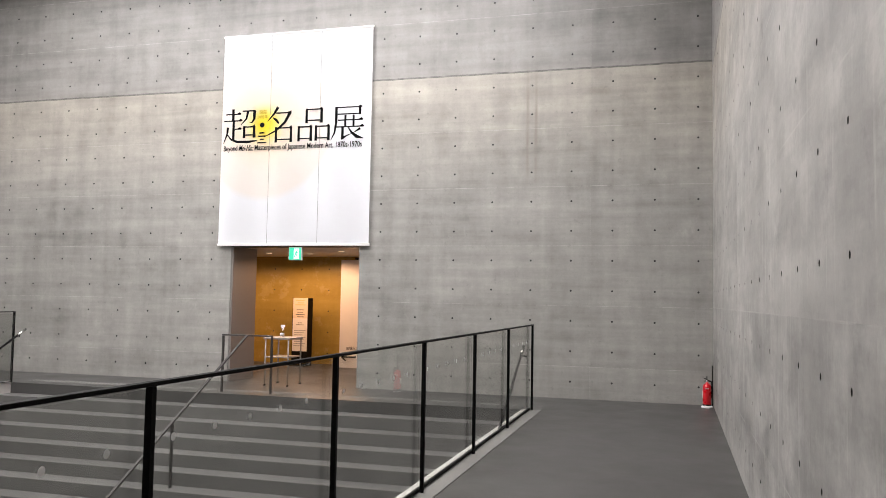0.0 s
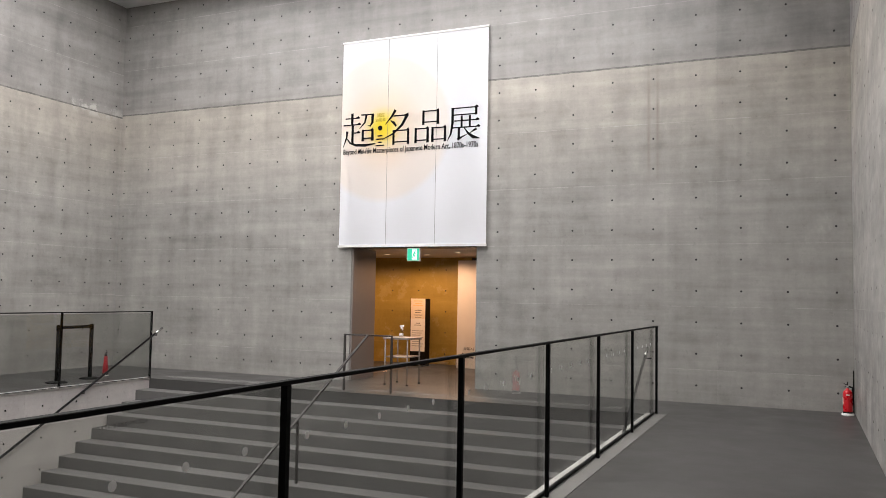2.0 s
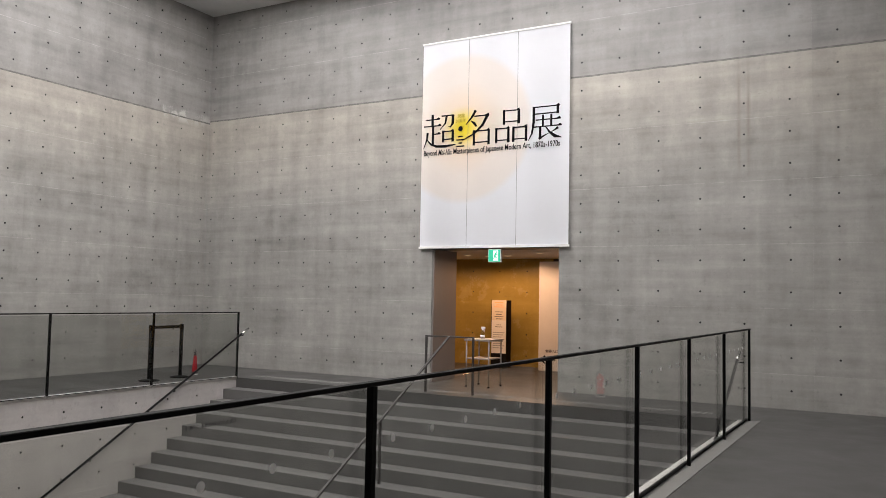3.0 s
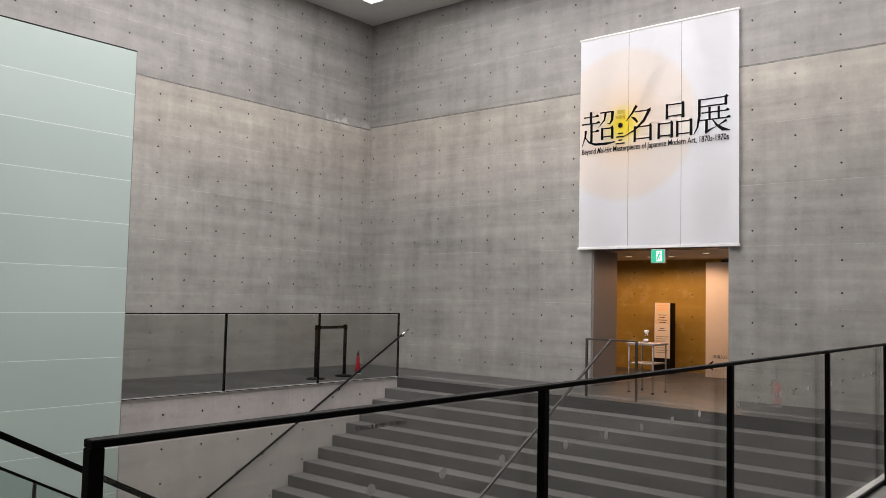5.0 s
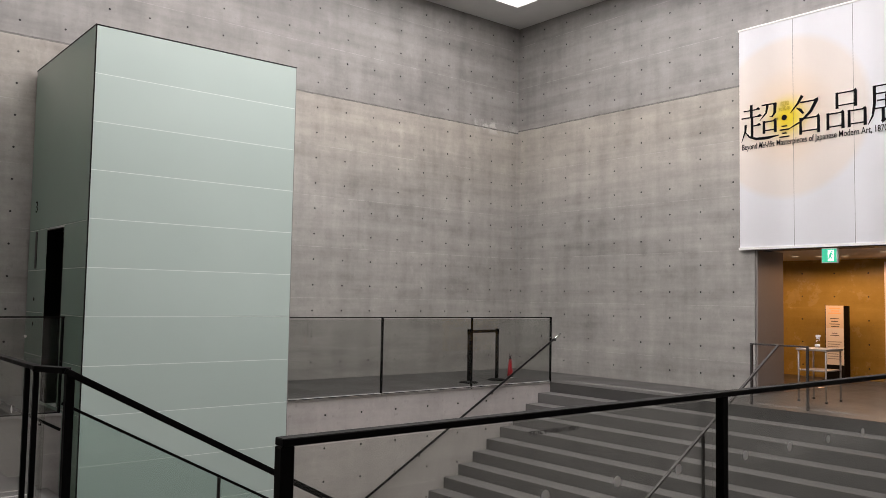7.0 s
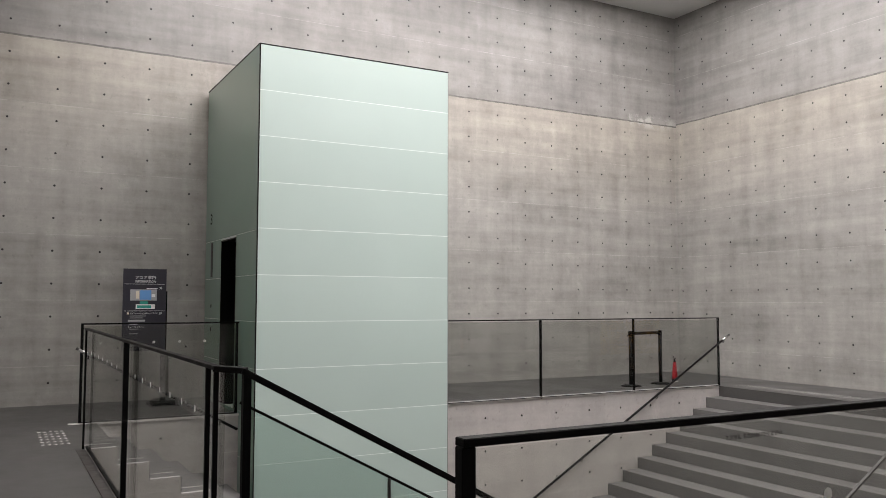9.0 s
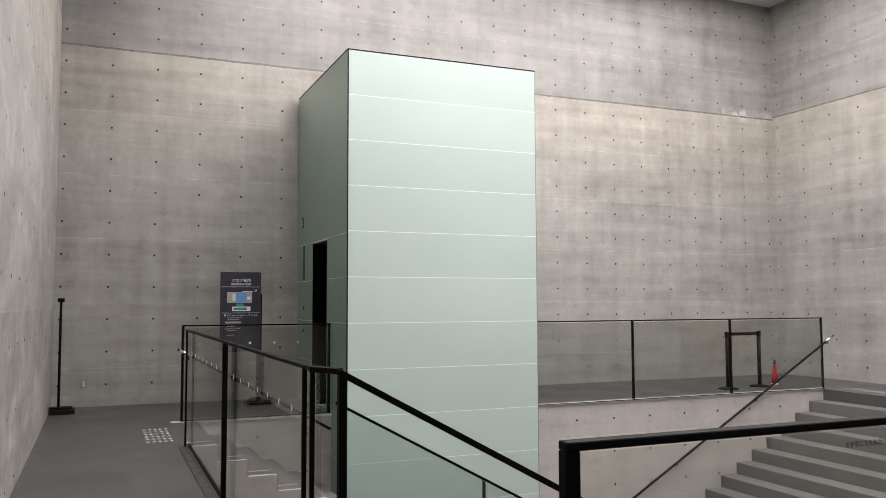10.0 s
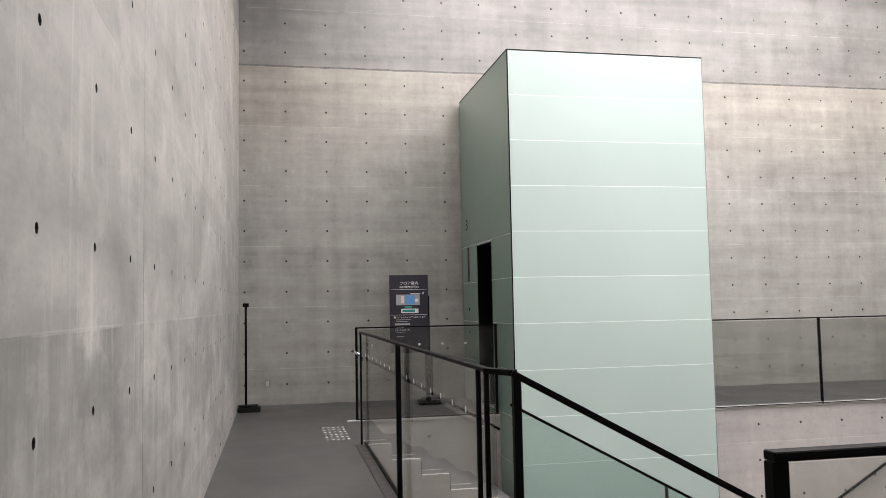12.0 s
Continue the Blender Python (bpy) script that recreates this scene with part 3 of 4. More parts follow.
# ---- balustrades ----
def railing(name, a, b, posts, label, height=1.117, side=1, dots=0, base=True, off=0.034, channel=0.024, glass=None, post=0.03, heavy=()):
    """Black steel and glass balustrade from a to b (x, y), posts at distances along it; side: where the glass stands off the posts."""
    a, b = Vector((*a, 0)), Vector((*b, 0))
    al = (b - a).normalized()
    n = Vector((-al.y, al.x, 0)) * side
    r = thing(name, a, label, "railing", "glass balustrades")
    L = (b - a).length
    part("top_rail", bar(bmesh.new(), a - al * 0.013 + Vector((0, 0, height - 0.008)), b + al * 0.013 + Vector((0, 0, height - 0.008)), 0.034, 0.016), M_STEEL, r)
    for d in posts:
        p = a + al * d
        wide = 0.036 if d in heavy else post
        bm = bar(bmesh.new(), p + Vector((0, 0, -0.01)), p + Vector((0, 0, height - 0.0165)), wide, wide * 0.93, al)
        part("post", bm, M_STEEL, r)
    if base:
        part("bottom_channel", bar(bmesh.new(), a + n * off + Vector((0, 0, 0.009 + channel / 2)), b + n * off + Vector((0, 0, 0.009 + channel / 2)), 0.026, channel), M_STEEL, r)
    for p, q in zip(posts, posts[1:]):
        pa, pb = a + al * (p + 0.004) + n * off, a + al * (q - 0.004) + n * off
        bm = bmesh.new()
        bar(bm, (pa + Vector((0, 0, height / 2 + 0.003))), (pb + Vector((0, 0, height / 2 + 0.003))), 0.008, height - 0.066, bevel=0.0)
        g = part("glass_pane", bm, glass or M_GLASS, r)
        g.visible_shadow = False
        for k in range(dots):
            c = pa + (pb - pa).normalized() * (0.185 + 0.29 * k) + Vector((0, 0, 0.893))
            if 0.22 + 0.29 * k > (pb - pa).length:
                break
            part("warning_dot", tube(bmesh.new(), c - n * 0.0043, c - n * 0.0049, 0.0155, n=18), M_DOT, g, "pale round sticker on the glass")
    return r


LEN = BACK - EDGE
solid("edge_trim", boxed(LX + 0.002, LX + 0.014, -6.75, BACK - 0.002, -0.004, 0.022, bevel=0.002), M_WHITE, "thin white metal edge under the glass of the balustrade", "trim", "structure")
east_rail = railing("balustrade", (RX, EDGE), (RX, BACK), [0, 1.537, 3.186] + [LEN / 6 * k for k in range(3, 7)], "black steel and glass balustrade along the stair edge", side=1, dots=5)
west_rail = railing("balustrade", (LX, -6.76), (LX, BACK), [0.02, 1.69, 3.43, 5.25], "black steel and glass balustrade above the pale side wall", side=-1, dots=0, off=0.02, channel=0.008, glass=M_GREYGLASS)
walk_rail = railing("balustrade", (3.73, EDGE), (8.78, EDGE), [0, 2.6, 4.9, 5.035], "black steel and glass balustrade beside the walkway", side=1, dots=7, post=0.02, heavy=(2.6,))
lift_rail = railing("balustrade", (1.98, EDGE + 0.12), (1.98, -9.32), [0, 1.74], "black steel and glass balustrade before the lift landing", side=-1, dots=5, off=0.02, channel=0.012)

# lettering on the glass of the stair balustrade
lettering("lettering", "てすりに もたれないでください", 0.02, M_PALEINK, pose(RX - 0.034 + 0.0048, -10.485, 1.05, 90, 0, 90), east_rail, width=0.19, thick=0.0003, bold=0.0007, label="small black Japanese notice on the glass")


def sloped_rail():
    """Guard of the side stair: level start, then down with the steps."""
    r = thing("balustrade", (8.93, EDGE, 0), "black steel guard sloping down beside the side stair", "railing", "glass balustrades")
    x, s = 8.91, 0.545
    y0, run = EDGE + 0.07, 3.9
    p0, p1, p2 = Vector((8.77, EDGE, 1.106)), Vector((x, y0, 1.106)), Vector((x, y0 + run, 1.106 - s * run))
    bm = bmesh.new()
    bar(bm, p0, p1, 0.042, 0.022)
    part("level_rail", bm, M_STEEL, r)
    part("top_rail", bar(bmesh.new(), p1 - Vector((0, 0.01, 0)), p2, 0.042, 0.024), M_STEEL, r)
    part("handrail", tube(bmesh.new(), p1 + Vector((-0.05, 0.0, -0.125)), p2 + Vector((-0.05, 0, -0.125)), 0.0055, n=12), M_STEEL, r, "thin dark lower rail", True)
    for d in (0.01, 1.35, 2.7, 3.88):
        top = p1 + Vector((0, d, -s * d))
        part("post", bar(bmesh.new(), Vector((x, top.y, top.z - 1.25)), top, 0.03, 0.034, (0, 1, 0)), M_STEEL, r)
    part("picket", bar(bmesh.new(), Vector((x - 0.05, y0 + 0.63, 1.106 - 0.13 - s * 0.63 - 0.9)), Vector((x - 0.05, y0 + 0.63, 1.106 - 0.13 - s * 0.63)), 0.012, 0.012, (0, 1, 0)), M_BROWN, r)
    for d0, d1 in ((0.03, 1.33), (1.37, 2.68), (2.72, 3.86)):
        bm = bmesh.new()
        vs = [bm.verts.new((x - 0.05 + e, y0 + d, 1.106 - s * d + h)) for e in (-0.004, 0.004) for d, h in ((d0, -1.1), (d1, -1.1), (d1, -0.129), (d0, -0.129))]
        for f in ((3, 2, 1, 0), (4, 5, 6, 7), (0, 1, 5, 4), (1, 2, 6, 5), (2, 3, 7, 6), (3, 0, 4, 7)):
            bm.faces.new([vs[i] for i in f])
        g = part("glass_pane", bm, M_SMOKEGLASS, r)
        g.visible_shadow = False


sloped_rail()


def stair_handrail(name, x, wall_dir, label, y_top=BACK + 0.07, direction=-1, run=4.6, top=0.83):
    """Round wall handrail following the steps, with a bright end."""
    r = thing(name, (x, y_top, top), label, "handrail", "stair handrails")
    s = RISE / GO
    a, b = Vector((x, y_top, top)), Vector((x, y_top + direction * run, top - s * run))
    u = (b - a).normalized()
    part("rail", tube(bmesh.new(), a + u * 0.16, b, 0.017, n=14), M_RUBBER, r, smooth=True)
    part("end_sleeve", tube(bmesh.new(), a, a + u * 0.16, 0.0175, n=14), M_CHROME, r, "bright stainless end sleeve", True)
    part("end_cap", tube(bmesh.new(), a - u * 0.03, a, 0.0165, n=14), M_BROWN, r, smooth=True)
    d = 0.1
    while d < run:
        c = a + u * (d * (1 + s * s) ** 0.5)
        bm = tube(bmesh.new(), c - Vector((0, 0, 0.015)), c - Vector((0, 0, 0.05)), 0.007, n=8)
        tube(bm, c - Vector((0, 0, 0.05)), c + Vector((wall_dir * 0.068, 0, -0.05)), 0.007, n=8)
        part("bracket", bm, M_RUBBER, r)
        d += 1.47
    return r


stair_handrail("stair_handrail", LX + 0.075, -1, "dark round handrail on brackets with a stainless end", y_top=-1.36, top=0.82)
stair_handrail("stair_handrail", RX - 0.075, 1, "dark round handrail on brackets with a stainless end", y_top=-1.75)
stair_handrail("stair_handrail", 2.075, -1, "dark round handrail beside the lift stair with a stainless end", y_top=EDGE + 0.08, direction=1, run=1.78)


def centre_rail():
    r = thing("centre_handrail", (6.4, -1.3, 0), "dark bronze steel handrail in the middle of the steps", "handrail")
    xa, xb, y = 6.0, 6.8, -1.3
    s = RISE / GO
    for x in (xa, xb):
        part("post", bar(bmesh.new(), Vector((x, y, 0)), Vector((x, y, 0.83)), 0.03, 0.03, (1, 0, 0)), M_BROWN, r)
    part("cross_bar", bar(bmesh.new(), Vector((xa - 0.015, y, 0.842)), Vector((xb + 0.015, y, 0.842)), 0.034, 0.022), M_BROWN, r)
    a = Vector((6.4, y - 0.012, 0.842))
    run = 4.3
    part("slope_rail", bar(bmesh.new(), a, a + Vector((0, -run, -s * run)), 0.036, 0.022), M_BROWN, r)
    for k in (5, 10):
        yp = BACK - GO * (k + 0.5)
        part("post", bar(bmesh.new(), Vector((6.4, yp, -RISE * (k + 1))), Vector((6.4, yp, 0.83 + s * (yp - y))), 0.03, 0.03, (1, 0, 0)), M_BROWN, r)


centre_rail()

# ---- lift shaft clad in pale green glass ----
def lift_shaft():
    x0, x1, y0, y1, top, step = 0.08, 2.68, -9.3, -6.76, 4.4, 0.545
    s = thing("lift_shaft", ((x0 + x1) / 2, (y0 + y1) / 2, LOW), "tall lift shaft clad in pale green glass panels", "lift shaft")
    doors = (0.98, 1.74, 2.2)
    bm = bmesh.new()
    xa, xb, ya, yb = x0, x1 - 0.0012, y0 + 0.006, y1 - 0.006
    box(bm, xa, xb, ya + 0.45, yb, LOW, top - 0.02)
    box(bm, xa, doors[0], ya, ya + 0.45, LOW, top - 0.02)
    box(bm, doors[1], xb, ya, ya + 0.45, LOW, top - 0.02)
    box(bm, doors[0], doors[1], ya, ya + 0.45, doors[2] - 0.02, top - 0.02)
    box(bm, doors[0], doors[1], ya, ya + 0.45, LOW, 0.0)
    part("core", bm, M_SEAM, s)
    z = top
    k = 0
    while z > LOW:
        zb = max(z - step, LOW)
        e = 0.0036
        part("glass_panel", boxed(x1 - 0.003, x1, y0 + 0.012, y1 - 0.006, zb + e, z - e, bevel=0.0006), M_SHAFT, s)
        part("side_panel", boxed(x0, x1 - 0.02, y1 - 0.005, y1, zb + e, z - e), M_SHAFT, s)
        if zb >= doors[2] - 0.02:
            pass
        elif z <= 0.05:
            part("side_panel", boxed(x0, x1 - 0.012, y0, y0 + 0.005, zb + e, z - e), M_SHAFT_SHADED, s)
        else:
            part("side_panel", boxed(x0, doors[0] - 0.02, y0, y0 + 0.005, max(zb, 0.0) + e, min(z, doors[2]) - e), M_SHAFT_SHADED, s)
            part("side_panel", boxed(doors[1] + 0.02, x1 - 0.012, y0, y0 + 0.005, max(zb, 0.0) + e, min(z, doors[2]) - e), M_SHAFT_SHADED, s)
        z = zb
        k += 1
    part("side_panel", boxed(x0, x1 - 0.012, y0, y0 + 0.005, doors[2] + 0.004, top - 0.004), M_SHAFT_SHADED, s)
    part("corner_trim", boxed(x1 - 0.011, x1 + 0.001, y0 - 0.001, y0 + 0.011, LOW, top + 0.004), M_STEEL, s, "black steel corner trim")
    part("corner_trim", boxed(x1 - 0.008, x1 + 0.001, y1 - 0.005, y1 + 0.003, LOW, top + 0.004), M_BORDER, s, "thin grey corner trim")
    part("top_trim", boxed(x0 - 0.005, x1 + 0.004, y0 - 0.004, y1 + 0.004, top, top + 0.01), M_STEEL, s, "black steel top edge")
    # darkness of the recess is put into the colour of door and linings
    d = part("lift_door", boxed(doors[0] + 0.012, doors[1] - 0.012, y0 + 0.4, y0 + 0.44, 0.004, doors[2] - 0.034), M_VOID, s, "black lift door set back in its opening")
    part("jamb", boxed(doors[0] + 0.001, doors[0] + 0.011, y0 + 0.001, y0 + 0.45, 0.002, doors[2] - 0.022), M_VOID, s, "black lining of the lift opening")
    part("jamb", boxed(doors[1] - 0.011, doors[1] - 0.001, y0 + 0.001, y0 + 0.45, 0.002, doors[2] - 0.022), M_VOID, s, "black lining of the lift opening")
    part("head", boxed(doors[0] + 0.012, doors[1] - 0.012, y0 + 0.001, y0 + 0.45, doors[2] - 0.033, doors[2] - 0.022), M_VOID, s, "black lining of the lift opening")
    part("display_slot", boxed(0.42, 0.52, y0 - 0.004, y0 - 0.001, 1.7, 2.18), M_VOID, s, "narrow dark display strip")
    for zz in (1.3, 0.98):
        part("call_button", lathe(bmesh.new(), [(0.025, 0), (0.025, 0.004)], 16, (0, 0, 0)), M_STEEL, s).matrix_basis = pose(0.47, y0 + 0.001, zz, 90)
    lettering("floor_number", "3", 0.2, M_INK, pose(0.36, y0 - 0.004, 2.44, 90), s, height=0.15, width=0.1, thick=0.001)
    return s


lift_shaft()

# ---- hanging banner over the doorway ----
def mouth(x0, x1, y0, y1):
    """The four strokes of a box: heavy uprights, hairline levels, a notch at the upper corner."""
    return [[(x0, y1 + 0.03, 0.075), (x0, y0 - 0.05, 0.085)], [(x1, y1 + 0.02, 0.08), (x1, y0 - 0.05, 0.09)],
            [(x0, y1, 0.042), (x1, y1, 0.042)], [(x0, y0 + 0.03, 0.04), (x1, y0 + 0.03, 0.04)], [(x1 - 0.07, y1, 0.03), (x1 + 0.02, y1 + 0.03, 0.09)]]


def level(x0, x1, y, end=0.09):
    """A thin level stroke with the small triangle at its end."""
    return [[(x0, y, 0.05), (x0 + 0.06, y, 0.038), (x1, y, 0.04)], [(x1 - 0.11, y + 0.005, 0.03), (x1 - 0.04, y + 0.02, end), (x1 + 0.01, y + 0.005, 0.02)]]


CHARACTERS = {
    "hin": mouth(0.28, 0.73, 0.58, 0.94) + mouth(0.05, 0.42, 0.04, 0.42) + mouth(0.57, 0.95, 0.04, 0.42),
    "mei": [[(0.43, 0.99, 0.1), (0.3, 0.8, 0.07), (0.1, 0.6, 0.02)], [(0.37, 0.82, 0.042), (0.83, 0.82, 0.042)], [(0.74, 0.83, 0.03), (0.86, 0.84, 0.1)],
            [(0.82, 0.83, 0.11), (0.66, 0.56, 0.09), (0.38, 0.33, 0.06), (0.0, 0.17, 0.015)], [(0.27, 0.7, 0.025), (0.38, 0.63, 0.09), (0.46, 0.53, 0.06)]] + mouth(0.38, 0.86, 0.05, 0.4),
    "ten": level(0.14, 0.94, 0.92) + [[(0.88, 0.92, 0.085), (0.88, 0.7, 0.085)], [(0.17, 0.73, 0.04), (0.88, 0.73, 0.04)], [(0.16, 0.94, 0.09), (0.16, 0.5, 0.085), (0.11, 0.2, 0.06), (0.0, 0.0, 0.015)],
            [(0.44, 0.7, 0.07), (0.44, 0.36, 0.07)], [(0.69, 0.7, 0.07), (0.69, 0.36, 0.07)], [(0.36, 0.37, 0.085), (0.36, 0.06, 0.085)], [(0.32, 0.03, 0.09), (0.45, 0.1, 0.05), (0.62, 0.17, 0.015)],
            [(0.9, 0.31, 0.08), (0.7, 0.2, 0.02)], [(0.52, 0.36, 0.03), (0.64, 0.2, 0.07), (0.8, 0.08, 0.11), (1.0, 0.03, 0.02)]] + level(0.22, 0.97, 0.56) + level(0.17, 1.0, 0.37),
    "cho": level(0.06, 0.5, 0.84) + level(0.0, 0.54, 0.65) + [[(0.27, 0.99, 0.085), (0.27, 0.64, 0.085)], [(0.29, 0.64, 0.08), (0.29, 0.1, 0.085)], [(0.12, 0.47, 0.085), (0.1, 0.28, 0.06), (0.0, 0.0, 0.015)],
            [(0.1, 0.27, 0.03), (0.22, 0.12, 0.06), (0.4, 0.045, 0.08), (0.7, 0.03, 0.09), (1.0, 0.06, 0.03)], [(0.55, 0.92, 0.045), (0.93, 0.92, 0.045)],
            [(0.91, 0.93, 0.1), (0.9, 0.68, 0.085), (0.83, 0.58, 0.05), (0.76, 0.6, 0.015)], [(0.71, 0.91, 0.08), (0.67, 0.7, 0.06), (0.5, 0.52, 0.015)]] + level(0.29, 0.52, 0.41) + mouth(0.61, 0.91, 0.2, 0.46),
}


def brush_character(ch, xa, xb, za, zb, y):
    """A printed character of brush-like strokes, each a strip whose width swells and tapers."""
    bm = bmesh.new()
    w, h = xb - xa, zb - za
    for n, points in enumerate(CHARACTERS[ch]):
        side = []
        for k, (px, pz, wide) in enumerate(points):
            a, c = points[max(k - 1, 0)], points[min(k + 1, len(points) - 1)]
            t = Vector((c[0] - a[0], c[1] - a[1])).normalized()
            side.append([bm.verts.new((xa + w * (px + e * t.y * wide * 0.44), y - 0.00004 * n, za + h * (pz - e * t.x * wide * 0.44))) for e in (-1, 1)])
        for p, q in zip(side, side[1:]):
            bm.faces.new((p[0], p[1], q[1], q[0]))
    bmesh.ops.recalc_face_normals(bm, faces=bm.faces[:])
    bmesh.ops.solidify(bm, geom=bm.faces[:], thickness=0.0015)
    return bm


def banner():
    b = thing("exhibition_banner", (6.5, -0.06, 2.26), "tall white cloth banner with black title over the doorway", "banner")
    x0, x1, z0, z1 = 5.1, 7.8, 2.285, 5.8
    w = (x1 - x0) / 3
    for k in range(3):
        bm = bmesh.new()
        nx, nz = 6, 24
        grid = [[bm.verts.new((x0 + w * k + 0.003 + (w - 0.006) * i / nx, -0.06 - 0.004 * math.sin(math.pi * i / nx) * (1 + 0.4 * math.sin(j * 0.9 + k)), z0 + (z1 - z0) * j / nz)) for i in range(nx + 1)] for j in range(nz + 1)]
        for j in range(nz):
            for i in range(nx):
                bm.faces.new((grid[j][i], grid[j][i + 1], grid[j + 1][i + 1], grid[j + 1][i]))
        bmesh.ops.solidify(bm, geom=bm.faces[:], thickness=0.003)
        part("cloth_strip", bm, M_BANNER, b)
    part("top_bar", boxed(x0 - 0.01, x1 + 0.01, -0.075, -0.045, z1 - 0.005, z1 + 0.025, bevel=0.004), M_WHITE, b)
    part("bottom_bar", boxed(x0 - 0.01, x1 + 0.01, -0.08, -0.045, z0 - 0.03, z0 + 0.008, bevel=0.004), M_WHITE, b)
    y = -0.068
    for ch, xa, xb, za, zb in (("cho", 5.145, 5.77, 3.98, 4.57), ("mei", 5.9, 6.47, 3.97, 4.57), ("hin", 6.5, 7.09, 3.98, 4.53), ("ten", 7.1, 7.67, 3.97, 4.55)):
        part("title_character", brush_character(ch, xa, xb, za, zb, y), M_INK, b)
    part("title_dot", tube(bmesh.new(), (5.86, y + 0.001, 4.275), (5.86, y - 0.001, 4.275), 0.042, n=28), M_INK, b)
    lean = Matrix(((1, 0.22, 0, 0), (0, 1, 0, 0), (0, 0, 1, 0), (0, 0, 0, 1)))
    for text, a0, a1, z, tall, m in (("Beyond", 0.0, 0.102, 3.822, 0.122, Matrix()), ("Mei-Hin:", 0.112, 0.218, 3.847, 0.098, lean), ("Masterpieces of Japanese Modern Art, 1870s-1970s", 0.232, 1.0, 3.822, 0.124, Matrix())):
        lettering("subtitle", text, 0.1, M_INK, pose(5.155 + 2.49 * a0, y, z, 90) @ m, b, width=2.49 * (a1 - a0), height=tall, bold=0.0008)
    lettering("small_title", "開館", 0.08, M_GOLD, pose(5.805, y, 4.46, 90), b, width=0.13, height=0.07)
    lettering("small_title", "50周年", 0.08, M_GOLD, pose(5.77, y, 4.38, 90), b, width=0.19, height=0.065)
    for k, wd in enumerate((0.09, 0.15, 0.07, 0.16)):
        part("small_line", boxed(5.86 - wd / 2, 5.86 + wd / 2, y - 0.001, y + 0.001, 4.13 - 0.055 * k, 4.152 - 0.055 * k), M_INK, b)


banner()


def exit_sign():
    e = thing("exit_sign", (6.53, -0.04, 2.02), "green and white running-exit sign under the lintel", "exit sign")
    part("case", boxed(6.405, 6.635, -0.05, 0.01, 2.02, 2.235, bevel=0.006), M_WHITE, e)
    part("green_face", boxed(6.415, 6.625, -0.054, -0.051, 2.03, 2.225), M_EXIT, e)
    part("white_field", boxed(6.5, 6.59, -0.057, -0.055, 2.045, 2.21), M_EXITW, e)
    bm = tube(bmesh.new(), (6.56, -0.058, 2.185), (6.56, -0.06, 2.185), 0.012, n=12)
    bar(bm, (6.552, -0.059, 2.17), (6.53, -0.059, 2.12), 0.002, 0.026, (0, 1, 0), 0)
    bar(bm, (6.535, -0.059, 2.122), (6.562, -0.059, 2.085), 0.002, 0.016, (0, 1, 0), 0)
    bar(bm, (6.528, -0.059, 2.12), (6.512, -0.059, 2.07), 0.002, 0.016, (0, 1, 0), 0)
    bar(bm, (6.548, -0.059, 2.16), (6.578, -0.059, 2.14), 0.002, 0.011, (0, 1, 0), 0)
    part("pictogram", bm, M_EXIT, e, "small green running pictogram")
    return e


exit_sign()


# ---- things at the doorway ----
def side_table(x0, x1, y0, y1, h):
    t = thing("side_table", ((x0 + x1) / 2, (y0 + y1) / 2, 0), "small beige table with a lower shelf in the doorway", "table")
    part("tabletop", boxed(x0 - 0.03, x1 + 0.03, y0 - 0.03, y1 + 0.03, h - 0.03, h, bevel=0.005), M_TABLE, t)
    part("shelf", boxed(x0, x1, y0, y1, h * 0.58, h * 0.58 + 0.018, bevel=0.003), M_TABLE, t)
    for x in (x0, x1):
        for y in (y0, y1):
            leg = part("leg", tube(bmesh.new(), (x, y, 0.025), (x, y, h - 0.03), 0.0125, n=12), M_TABLE, t, smooth=True)
            part("castor", lathe(bmesh.new(), [(0.014, 0), (0.02, 0.006), (0.02, 0.02), (0.014, 0.026)], 12, (x, y, 0)), M_RUBBER, leg)


side_table(6.17, 6.57, -0.3, 0.15, 0.77)


def spray_bottle(x, y, z):
    b = thing("spray_bottle", (x, y, z), "clear spray bottle with a white trigger head on the table", "spray bottle")
    part("bottle", lathe(bmesh.new(), [(0.034, 0), (0.036, 0.01), (0.036, 0.085), (0.026, 0.115), (0.013, 0.13), (0.013, 0.14)], 20, (x, y, z)), M_BOTTLE, b, smooth=True)
    part("label", lathe(bmesh.new(), [(0.0365, 0.02), (0.0365, 0.055)], 20, (x, y, z)), M_PAPER, b, smooth=True)
    part("collar", lathe(bmesh.new(), [(0.015, 0.138), (0.015, 0.16)], 16, (x, y, z)), M_WHITE, b)
    bm = boxed(x - 0.025, x + 0.045, y - 0.011, y + 0.011, z + 0.16, z + 0.195, bevel=0.006)
    box(bm, x + 0.022, x + 0.03, y - 0.007, y + 0.007, z + 0.11, z + 0.165, 0.002)
    part("trigger_head", bm, M_WHITE, b)


spray_bottle(6.33, -0.05, 0.77)


def bars(owner, x0, x1, y, rows, mat, name="text_line"):
    for z, h, a, b in rows:
        part(name, boxed(x0 + (x1 - x0) * a, x0 + (x1 - x0) * b, y - 0.002, y, z, z + h), mat, owner)


